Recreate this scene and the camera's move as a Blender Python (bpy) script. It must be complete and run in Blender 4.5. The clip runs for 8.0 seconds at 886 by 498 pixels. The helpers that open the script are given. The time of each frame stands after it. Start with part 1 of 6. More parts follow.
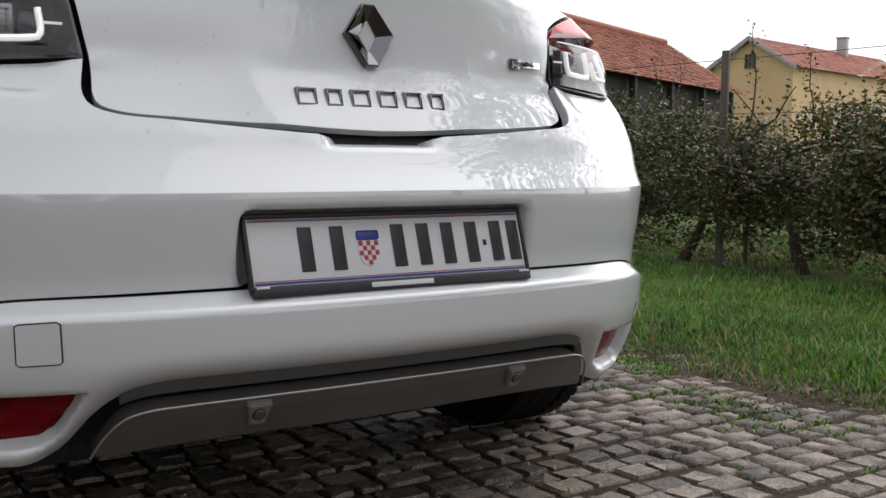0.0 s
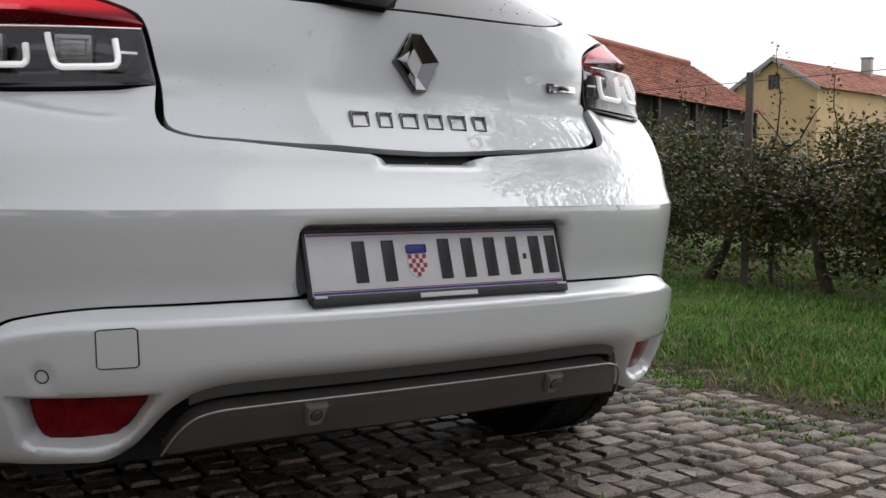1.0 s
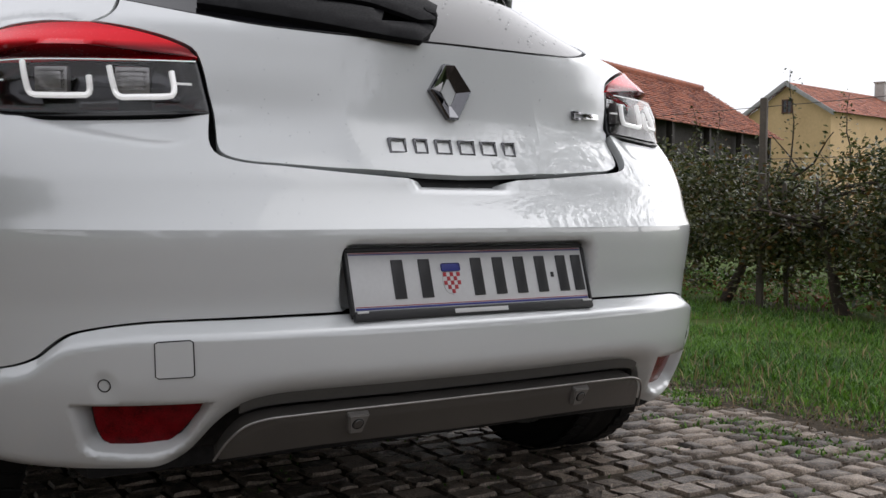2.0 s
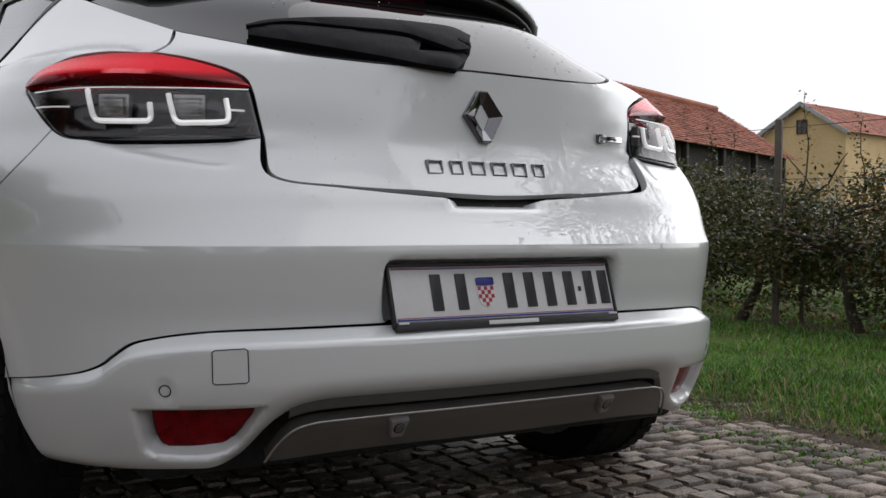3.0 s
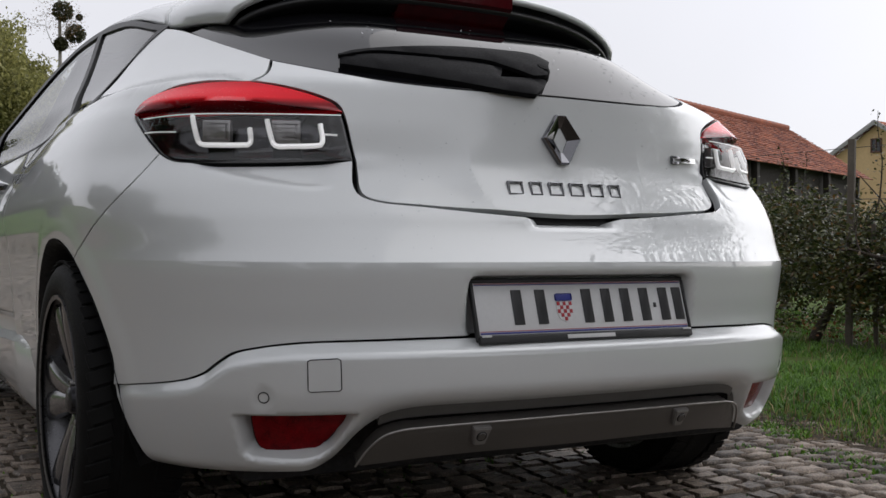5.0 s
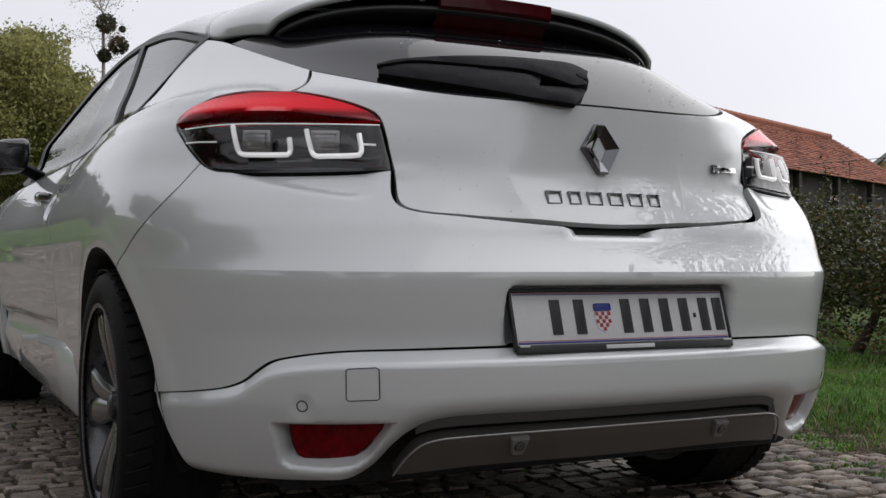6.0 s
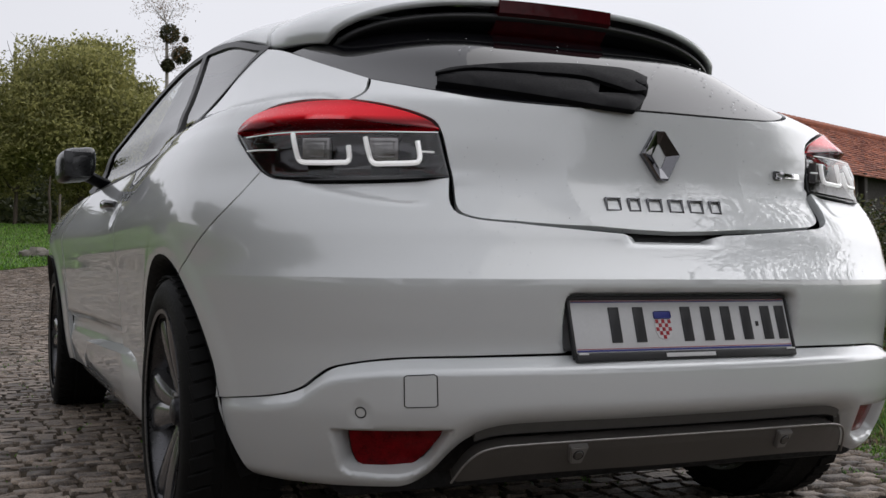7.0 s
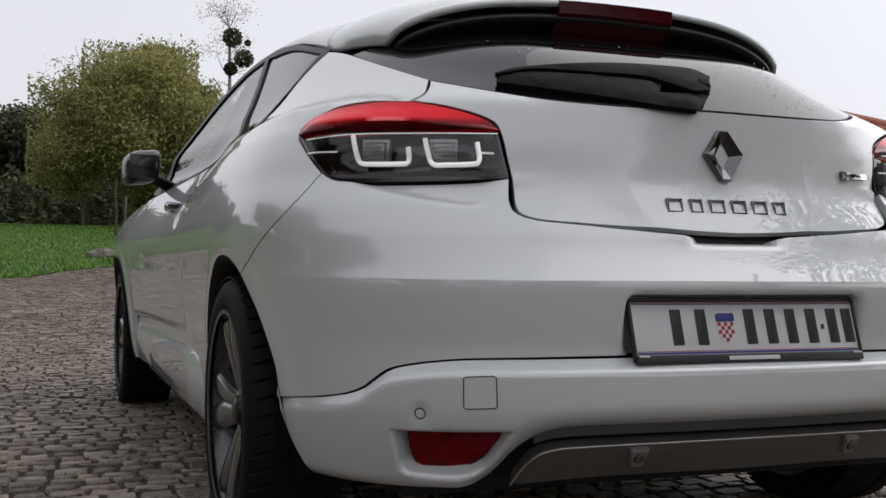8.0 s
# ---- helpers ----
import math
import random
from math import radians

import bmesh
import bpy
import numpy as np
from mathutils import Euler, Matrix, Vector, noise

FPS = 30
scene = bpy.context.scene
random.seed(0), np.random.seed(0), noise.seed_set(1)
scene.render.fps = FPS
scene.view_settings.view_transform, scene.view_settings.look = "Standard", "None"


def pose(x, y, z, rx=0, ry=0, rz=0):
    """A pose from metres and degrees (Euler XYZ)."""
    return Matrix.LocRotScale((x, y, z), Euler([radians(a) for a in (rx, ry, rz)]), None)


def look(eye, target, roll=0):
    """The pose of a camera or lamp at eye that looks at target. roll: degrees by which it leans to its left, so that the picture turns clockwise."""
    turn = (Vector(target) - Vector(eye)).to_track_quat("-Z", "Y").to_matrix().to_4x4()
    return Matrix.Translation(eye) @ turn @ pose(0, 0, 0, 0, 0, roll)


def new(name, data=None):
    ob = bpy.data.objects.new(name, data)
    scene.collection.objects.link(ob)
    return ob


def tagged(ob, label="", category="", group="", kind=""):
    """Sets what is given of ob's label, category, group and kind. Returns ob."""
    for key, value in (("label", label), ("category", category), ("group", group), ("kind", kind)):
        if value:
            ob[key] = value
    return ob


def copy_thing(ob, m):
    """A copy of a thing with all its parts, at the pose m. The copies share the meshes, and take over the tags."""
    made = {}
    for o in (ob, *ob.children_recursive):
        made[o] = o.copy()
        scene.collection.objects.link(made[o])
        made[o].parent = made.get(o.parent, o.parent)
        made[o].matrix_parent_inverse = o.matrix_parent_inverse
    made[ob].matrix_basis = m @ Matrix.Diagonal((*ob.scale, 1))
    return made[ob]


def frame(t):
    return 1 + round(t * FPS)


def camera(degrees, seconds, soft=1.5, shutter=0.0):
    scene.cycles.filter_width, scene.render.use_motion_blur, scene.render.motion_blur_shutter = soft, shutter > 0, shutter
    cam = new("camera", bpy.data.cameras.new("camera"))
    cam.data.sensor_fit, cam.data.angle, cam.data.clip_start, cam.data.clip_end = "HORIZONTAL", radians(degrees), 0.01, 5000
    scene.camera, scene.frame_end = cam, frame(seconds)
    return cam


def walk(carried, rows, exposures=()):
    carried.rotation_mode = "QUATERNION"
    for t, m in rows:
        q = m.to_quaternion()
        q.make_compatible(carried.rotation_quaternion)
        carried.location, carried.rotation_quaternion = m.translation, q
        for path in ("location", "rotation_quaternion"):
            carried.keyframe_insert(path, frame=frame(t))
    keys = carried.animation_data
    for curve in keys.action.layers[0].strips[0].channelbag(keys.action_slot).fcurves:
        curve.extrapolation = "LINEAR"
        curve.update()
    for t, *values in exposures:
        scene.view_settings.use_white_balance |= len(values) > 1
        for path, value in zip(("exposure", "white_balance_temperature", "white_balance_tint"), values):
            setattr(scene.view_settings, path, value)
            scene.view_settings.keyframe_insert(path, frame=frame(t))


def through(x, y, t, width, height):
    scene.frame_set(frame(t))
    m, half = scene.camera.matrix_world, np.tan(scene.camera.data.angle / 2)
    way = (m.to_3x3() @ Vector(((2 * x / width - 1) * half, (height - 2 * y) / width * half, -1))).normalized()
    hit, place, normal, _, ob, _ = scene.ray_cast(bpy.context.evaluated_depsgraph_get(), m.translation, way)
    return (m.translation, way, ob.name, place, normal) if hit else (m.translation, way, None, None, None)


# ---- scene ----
cam = camera(44.84, 8.0, soft=1.5)
# seconds, eye x y z, yaw, pitch, roll
ROWS = [
    (0.00, -0.9428, -1.4078, 0.6850, -35.451, -4.756, 0.421),
    (0.25, -0.9636, -1.4231, 0.6841, -34.987, -4.514, 0.404),
    (0.50, -0.9856, -1.4395, 0.6833, -34.604, -4.259, 0.385),
    (0.75, -1.0124, -1.4606, 0.6821, -34.397, -3.964, 0.363),
    (1.00, -1.0397, -1.4823, 0.6808, -34.228, -3.649, 0.340),
    (1.20, -1.0590, -1.4974, 0.6798, -34.083, -3.394, 0.326),
    (2.30, -1.1580, -1.5748, 0.6745, -33.307, -1.959, 0.255),
    (2.50, -1.1775, -1.5902, 0.6735, -33.160, -1.726, 0.246),
    (2.75, -1.2062, -1.6134, 0.6720, -32.977, -1.455, 0.236),
    (3.00, -1.2328, -1.6354, 0.6706, -32.770, -1.231, 0.231),
    (3.25, -1.2506, -1.6510, 0.6698, -32.503, -1.076, 0.247),
    (3.50, -1.2663, -1.6652, 0.6691, -32.183, -0.939, 0.262),
    (3.75, -1.2847, -1.6817, 0.6682, -31.818, -0.779, 0.254),
    (4.00, -1.2995, -1.6951, 0.6675, -31.387, -0.632, 0.245),
    (4.25, -1.3088, -1.7036, 0.6670, -30.828, -0.529, 0.271),
    (4.50, -1.3133, -1.7077, 0.6668, -30.235, -0.431, 0.313),
    (4.70, -1.3133, -1.7077, 0.6668, -29.817, -0.341, 0.338),
    (5.80, -1.3133, -1.7077, 0.6668, -27.645, 0.196, 0.471),
    (6.00, -1.3133, -1.7077, 0.6668, -27.202, 0.291, 0.488),
    (6.25, -1.3133, -1.7077, 0.6668, -26.585, 0.411, 0.502),
    (6.50, -1.3133, -1.7077, 0.6668, -25.874, 0.514, 0.516),
    (6.75, -1.3133, -1.7077, 0.6668, -25.006, 0.588, 0.536),
    (7.00, -1.3133, -1.7077, 0.6668, -24.096, 0.638, 0.559),
    (7.25, -1.3133, -1.7077, 0.6668, -23.282, 0.668, 0.585),
    (7.50, -1.3133, -1.7077, 0.6668, -22.492, 0.682, 0.610),
    (7.75, -1.3133, -1.7077, 0.6668, -21.705, 0.680, 0.632),
    (8.00, -1.3133, -1.7077, 0.6668, -20.922, 0.677, 0.653),
]


def rig(x, y, z, yaw, pitch, roll):
    """Pose of the camera: yaw to the left, pitch up, roll about the line of sight (positive leans left)."""
    turn = Euler((0, 0, radians(yaw))).to_matrix() @ Euler((radians(90 + pitch), 0, 0)).to_matrix() @ Euler((0, 0, radians(roll))).to_matrix()
    return Matrix.Translation((x, y, z)) @ turn.to_4x4()


EXPOSURES = [(0.0, 0.46), (1.0, 0.34), (2.5, 0.27), (3.5, 0.09), (4.5, 0.05), (8.0, 0.07)]
walk(cam, [(t, rig(*r)) for t, *r in ROWS], EXPOSURES)

# ---- light: a bright overcast sky with a weak veiled sun ----
SUN_AZ, SUN_EL = 94.0, 34.0  # degrees from +y towards +x, and up
world = bpy.data.worlds.new("overcast_sky")
scene.world = world
world.use_nodes = True
wn, wl = world.node_tree.nodes, world.node_tree.links
wn.clear()
sky = wn.new("ShaderNodeTexSky")
sky.sky_type, sky.sun_disc = "NISHITA", False
sky.sun_elevation, sky.sun_rotation = radians(SUN_EL), radians(SUN_AZ)
sky.dust_density, sky.air_density = 1.5, 1.0
cloud = wn.new("ShaderNodeTexNoise")
cloud.inputs["Scale"].default_value, cloud.inputs["Detail"].default_value = 1.4, 4.0
ramp = wn.new("ShaderNodeMapRange")
ramp.inputs["From Min"].default_value, ramp.inputs["From Max"].default_value = 0.3, 0.7
ramp.inputs["To Min"].default_value, ramp.inputs["To Max"].default_value = 7.7, 8.9
mixs = wn.new("ShaderNodeMix")
mixs.data_type = "RGBA"
mixs.inputs["Factor"].default_value = 0.92
tint = wn.new("ShaderNodeVectorMath")
tint.operation = "SCALE"
tint.inputs[0].default_value = (0.975, 0.975, 1.035)
bg = wn.new("ShaderNodeBackground")
bg.inputs["Strength"].default_value = 0.095
wo = wn.new("ShaderNodeOutputWorld")
wl.new(cloud.outputs["Fac"], ramp.inputs["Value"])
# the veil of cloud brightens smoothly towards the hidden sun
az, el = radians(SUN_AZ), radians(SUN_EL)
where, toward, arc, square, fall, glow, both_w, near_fall, near_glow, near_w = [wn.new("ShaderNode" + k) for k in ["TexCoord", "VectorMath"] + ["Math"] * 8]
toward.operation, toward.inputs[1].default_value = "DOT_PRODUCT", (math.sin(az) * math.cos(el), math.cos(az) * math.cos(el), math.sin(el))
arc.operation = "ARCCOSINE"
square.operation, square.inputs[1].default_value = "POWER", 2.0
fall.operation, fall.inputs[1].default_value = "MULTIPLY", -1 / 0.78 ** 2
glow.operation = near_glow.operation = "EXPONENT"
near_fall.operation, near_fall.inputs[1].default_value = "MULTIPLY", -1 / 0.40 ** 2
near_w.operation, near_w.inputs[1].default_value = "MULTIPLY_ADD", 1.8
both_w.operation, both_w.inputs[1].default_value, both_w.inputs[2].default_value = "MULTIPLY_ADD", 0.55, 1.0
gain = wn.new("ShaderNodeMath")
gain.operation = "MULTIPLY"
for a, b in ((where.outputs["Generated"], toward.inputs[0]), (toward.outputs["Value"], arc.inputs[0]), (arc.outputs[0], square.inputs[0]), (square.outputs[0], fall.inputs[0]),
             (fall.outputs[0], glow.inputs[0]), (glow.outputs[0], both_w.inputs[0]), (square.outputs[0], near_fall.inputs[0]), (near_fall.outputs[0], near_glow.inputs[0]), (near_glow.outputs[0], near_w.inputs[0]),
             (both_w.outputs[0], near_w.inputs[2]), (near_w.outputs[0], gain.inputs[0]), (ramp.outputs["Result"], gain.inputs[1])):
    wl.new(a, b)
wl.new(gain.outputs[0], tint.inputs["Scale"])
wl.new(sky.outputs["Color"], mixs.inputs["A"])
wl.new(tint.outputs["Vector"], mixs.inputs["B"])
wl.new(mixs.outputs["Result"], bg.inputs["Color"])
wl.new(bg.outputs["Background"], wo.inputs["Surface"])

sun = new("sun", bpy.data.lights.new("sun", "SUN"))
sun.data.energy, sun.data.angle, sun.data.color = 0.75, radians(100), (1.0, 0.965, 0.91)
sun.matrix_world = look((0, 0, 20), (-math.sin(az) * math.cos(el), -math.cos(az) * math.cos(el), 20 - math.sin(el)))


# ---- materials ----
def material(name, color, rough=0.5, metal=0.0, coat=0.0, noise_scale=0.0, noise_amount=0.0, bump=0.0, bump_scale=0.0, spec=0.5, coat_rough=0.03, island=0.0, rand=0.0, fine=0.0, tone=None):
    """A Principled material with colour variation at two scales, fine relief and uneven gloss."""
    m = bpy.data.materials.new(name)
    m.use_nodes = True
    nt = m.node_tree
    p = nt.nodes["Principled BSDF"]
    p.inputs["Base Color"].default_value = (*color, 1)
    p.inputs["Roughness"].default_value, p.inputs["Metallic"].default_value = rough, metal
    p.inputs["Coat Weight"].default_value, p.inputs["Coat Roughness"].default_value = coat, coat_rough
    p.inputs["Specular IOR Level"].default_value = spec
    co = nt.nodes.new("ShaderNodeTexCoord")
    out = None
    if noise_amount:
        n1, n2 = nt.nodes.new("ShaderNodeTexNoise"), nt.nodes.new("ShaderNodeTexNoise")
        n1.inputs["Scale"].default_value, n2.inputs["Scale"].default_value = noise_scale, noise_scale * (fine or 9.0)
        n1.inputs["Detail"].default_value = n2.inputs["Detail"].default_value = 6.0
        add = nt.nodes.new("ShaderNodeMath")
        add.operation = "ADD"
        nt.links.new(co.outputs["Object"], n1.inputs["Vector"])
        nt.links.new(co.outputs["Object"], n2.inputs["Vector"])
        nt.links.new(n1.outputs["Fac"], add.inputs[0])
        nt.links.new(n2.outputs["Fac"], add.inputs[1])
        out = add.outputs["Value"]
        if island or rand:
            src = nt.nodes.new("ShaderNodeNewGeometry" if island else "ShaderNodeObjectInfo")
            sc = nt.nodes.new("ShaderNodeMath")
            sc.operation, sc.inputs[1].default_value, sc.inputs[2].default_value = "MULTIPLY_ADD", 2.0 * (island or rand), -(island or rand)
            nt.links.new(src.outputs["Random Per Island" if island else "Random"], sc.inputs[0])
            a2 = nt.nodes.new("ShaderNodeMath")
            a2.operation = "ADD"
            nt.links.new(out, a2.inputs[0])
            nt.links.new(sc.outputs["Value"], a2.inputs[1])
            out = a2.outputs["Value"]
        mr = nt.nodes.new("ShaderNodeMapRange")
        mr.inputs["From Min"].default_value, mr.inputs["From Max"].default_value = 0.6, 1.4
        nt.links.new(out, mr.inputs["Value"])
        mx = nt.nodes.new("ShaderNodeMix")
        mx.data_type = "RGBA"
        lo, hi = (tone if tone else (tuple(c * (1 - noise_amount) for c in color), tuple(min(1, c * (1 + noise_amount)) for c in color)))
        mx.inputs["A"].default_value, mx.inputs["B"].default_value = (*lo, 1), (*hi, 1)
        nt.links.new(mr.outputs["Result"], mx.inputs["Factor"])
        nt.links.new(mx.outputs["Result"], p.inputs["Base Color"])
        rr = nt.nodes.new("ShaderNodeMapRange")
        rr.inputs["From Min"].default_value, rr.inputs["From Max"].default_value = 0.3, 0.7
        rr.inputs["To Min"].default_value, rr.inputs["To Max"].default_value = max(0.02, rough * 0.85), min(1, rough * 1.15)
        nt.links.new(n2.outputs["Fac"], rr.inputs["Value"])
        nt.links.new(rr.outputs["Result"], p.inputs["Roughness"])
    if bump:
        nb, b = nt.nodes.new("ShaderNodeTexNoise"), nt.nodes.new("ShaderNodeBump")
        nb.inputs["Scale"].default_value, nb.inputs["Detail"].default_value = bump_scale, 5.0
        b.inputs["Strength"].default_value, b.inputs["Distance"].default_value = min(1, bump * 100), bump
        nt.links.new(co.outputs["Object"], nb.inputs["Vector"])
        nt.links.new(nb.outputs["Fac"], b.inputs["Height"])
        nt.links.new(b.outputs["Normal"], p.inputs["Normal"])
    return m


def clear_glass(name, tint_color, gloss=0.02, ior=1.5):
    """Thin glass: a tinted see-through body with mirror reflections that grow at grazing angles."""
    m = bpy.data.materials.new(name)
    m.use_nodes = True
    nt = m.node_tree
    nt.nodes.clear()
    tr, gl, fr, mx, o = [nt.nodes.new("ShaderNode" + k) for k in ("BsdfTransparent", "BsdfGlossy", "Fresnel", "MixShader", "OutputMaterial")]
    tr.inputs["Color"].default_value = (*tint_color, 1)
    gl.inputs["Roughness"].default_value = gloss
    fr.inputs["IOR"].default_value = ior
    nt.links.new(fr.outputs["Fac"], mx.inputs["Fac"])
    nt.links.new(tr.outputs["BSDF"], mx.inputs[1])
    nt.links.new(gl.outputs["BSDF"], mx.inputs[2])
    nt.links.new(mx.outputs["Shader"], o.inputs["Surface"])
    return m


paint = material("white_car_paint", (0.615, 0.635, 0.640), 0.42, 0.12, 1.0, spec=0.4, coat_rough=0.008)
paint.node_tree.nodes["Principled BSDF"].inputs["Coat IOR"].default_value = 1.8
dark_inner = material("black_inner", (0.006, 0.006, 0.007), 0.8, noise_scale=8, noise_amount=0.3)
black_plastic = material("black_plastic", (0.009, 0.009, 0.010), 0.45, noise_scale=30, noise_amount=0.25, bump=0.0002, bump_scale=900)
gloss_black = material("gloss_black", (0.006, 0.006, 0.007), 0.12, coat=1.0, noise_scale=10, noise_amount=0.2)
diffuser_grey = material("grey_diffuser", (0.060, 0.055, 0.050), 0.34, coat=0.4, coat_rough=0.22, noise_scale=12, noise_amount=0.06)
rubber = material("tyre_rubber", (0.007, 0.007, 0.007), 0.7, noise_scale=25, noise_amount=0.35, bump=0.0006, bump_scale=300, spec=0.16)
rim_dark = material("rim_dark", (0.10, 0.10, 0.105), 0.3, 0.8, noise_scale=15, noise_amount=0.1)
alloy_dark = material("alloy_dark", (0.06, 0.06, 0.065), 0.3, 0.7, noise_scale=15, noise_amount=0.15)
brake_dust = material("brake_dust", (0.26, 0.235, 0.215), 0.6, 0.2, noise_scale=10, noise_amount=0.3)
steel = material("steel", (0.35, 0.34, 0.33), 0.4, 0.9, noise_scale=40, noise_amount=0.25)
rear_glass = material("rear_glass", (0.004, 0.004, 0.005), 0.03, spec=0.42, noise_scale=10, noise_amount=0.2)
wiper_black = material("wiper_black", (0.004, 0.004, 0.005), 0.65, spec=0.1, noise_scale=30, noise_amount=0.2)
chrome = material("chrome", (0.60, 0.60, 0.61), 0.06, 1.0, noise_scale=20, noise_amount=0.05)
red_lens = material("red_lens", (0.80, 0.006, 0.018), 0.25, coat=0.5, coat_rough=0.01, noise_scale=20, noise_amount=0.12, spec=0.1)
# the red changes with height: bright foot, deep red band, bright again above
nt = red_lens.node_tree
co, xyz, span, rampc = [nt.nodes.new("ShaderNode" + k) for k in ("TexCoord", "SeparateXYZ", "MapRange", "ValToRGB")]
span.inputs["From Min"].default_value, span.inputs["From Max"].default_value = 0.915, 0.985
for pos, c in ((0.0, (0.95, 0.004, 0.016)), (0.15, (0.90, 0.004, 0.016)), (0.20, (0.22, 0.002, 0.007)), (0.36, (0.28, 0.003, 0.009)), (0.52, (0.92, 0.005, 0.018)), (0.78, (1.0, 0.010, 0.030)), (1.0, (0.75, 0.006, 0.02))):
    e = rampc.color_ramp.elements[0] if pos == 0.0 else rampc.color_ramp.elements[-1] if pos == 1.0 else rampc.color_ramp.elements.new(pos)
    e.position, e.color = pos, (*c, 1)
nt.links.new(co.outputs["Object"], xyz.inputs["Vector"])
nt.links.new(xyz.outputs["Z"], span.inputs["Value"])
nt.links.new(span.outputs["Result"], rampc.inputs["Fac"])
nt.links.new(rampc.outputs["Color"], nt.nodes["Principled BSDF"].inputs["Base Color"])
dark_red_lens = material("dark_red_lens", (0.055, 0.002, 0.004), 0.2, coat=0.15, spec=0.15, noise_scale=40, noise_amount=0.35)
mount_grey = material("mount_grey", (0.15, 0.143, 0.135), 0.35, coat=0.3, coat_rough=0.15, noise_scale=12, noise_amount=0.06)
panel_grey = material("panel_grey", (0.075, 0.073, 0.069), 0.4, noise_scale=20, noise_amount=0.15)
chrome_dark = material("dark_chrome", (0.17, 0.17, 0.18), 0.07, 1.0, noise_scale=20, noise_amount=0.1)
spoke_grey = material("spoke_grey", (0.24, 0.24, 0.25), 0.17, 0.85, noise_scale=6, noise_amount=0.08)
mirror_black = material("mirror_black", (0.007, 0.007, 0.008), 0.3, coat=0.35, coat_rough=0.08, noise_scale=10, noise_amount=0.2)
reflector_red = material("red_reflector", (0.15, 0.002, 0.005), 0.2, coat=0.12, spec=0.12, noise_scale=45, noise_amount=0.75, bump=0.0015, bump_scale=90)
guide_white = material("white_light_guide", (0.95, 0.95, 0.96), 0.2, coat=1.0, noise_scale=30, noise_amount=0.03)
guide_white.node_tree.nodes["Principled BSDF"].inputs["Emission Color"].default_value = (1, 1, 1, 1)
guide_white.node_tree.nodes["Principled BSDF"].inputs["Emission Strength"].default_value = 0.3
lamp_grey = material("lamp_reflector_grey", (0.34, 0.33, 0.33), 0.22, 0.5, noise_scale=60, noise_amount=0.35)
plate_white = material("plate_white", (0.58, 0.585, 0.59), 0.4, noise_scale=15, noise_amount=0.05)
plate_black = material("plate_black", (0.01, 0.01, 0.012), 0.4, noise_scale=30, noise_amount=0.2)
plate_blue = material("plate_blue", (0.02, 0.03, 0.22), 0.4, noise_scale=30, noise_amount=0.1)
plate_red = material("plate_red", (0.36, 0.02, 0.03), 0.4, noise_scale=30, noise_amount=0.1)
bar_grey = material("bar_grey", (0.55, 0.55, 0.55), 0.5, noise_scale=30, noise_amount=0.05)
window_glass = clear_glass("tinted_glass", (0.05, 0.055, 0.055))
side_glass = clear_glass("side_glass", (0.62, 0.66, 0.65))
lamp_glass = clear_glass("lamp_glass", (0.95, 0.95, 0.95), ior=1.6)
lamp_inside = material("smoked_chrome", (0.055, 0.055, 0.058), 0.14, 0.8, noise_scale=30, noise_amount=0.3)
water = clear_glass("water", (0.93, 0.94, 0.95), ior=1.4)
trim_black = material("window_trim", (0.006, 0.006, 0.007), 0.4, spec=0.14, noise_scale=20, noise_amount=0.2)


# ---- mesh helpers ----
def mesh_object(name, verts, faces, mat, parent=None, label="", smooth=True, sharp=40, normals=None):
    """A mesh object from points and faces; normals: one a point, zero where it is left to the faces."""
    me = bpy.data.meshes.new(name)
    me.from_pydata([tuple(v) for v in verts], [], [tuple(f) for f in faces])
    if mat:
        for one in (mat if isinstance(mat, (list, tuple)) else [mat]):
            me.materials.append(one)
    me.update()
    if smooth:
        me.shade_smooth()
        if normals is None:
            me.set_sharp_from_angle(angle=radians(sharp))
        else:
            me.normals_split_custom_set_from_vertices(normals)
    ob = new(name, me)
    if parent:
        ob.parent = parent
        ob.matrix_parent_inverse = parent.matrix_basis.inverted()
    return tagged(ob, label=label)


def part(name, bm, mat, parent, label="", smooth=True, sharp=40):
    """Links a bmesh as one mesh object under a thing or a part."""
    me = bpy.data.meshes.new(name)
    bmesh.ops.recalc_face_normals(bm, faces=bm.faces[:])
    bm.to_mesh(me)
    bm.free()
    me.materials.append(mat)
    if smooth:
        me.shade_smooth()
        me.set_sharp_from_angle(angle=radians(sharp))
    ob = new(name, me)
    if parent:
        ob.parent = parent
        ob.matrix_parent_inverse = parent.matrix_basis.inverted()
    return tagged(ob, label=label)


def box(bm, sx, sy, sz, m, bevel=0.0, seg=2):
    made = bmesh.ops.create_cube(bm, size=1.0, matrix=m @ Matrix.Diagonal((sx, sy, sz, 1)))
    if bevel:
        edges = list({e for v in made["verts"] for e in v.link_edges})
        bmesh.ops.bevel(bm, geom=edges, offset=bevel, segments=seg, profile=0.5, affect="EDGES")


def lathe(bm, profile, m, seg=48):
    """Turns (radius, height) pairs about the local z axis."""
    rings = []
    for r, h in profile:
        rings.append([bm.verts.new(m @ Vector((r * math.cos(2 * math.pi * i / seg), r * math.sin(2 * math.pi * i / seg), h))) for i in range(seg)])
    for a, b in zip(rings[:-1], rings[1:]):
        for i in range(seg):
            bm.faces.new((a[i], a[(i + 1) % seg], b[(i + 1) % seg], b[i]))


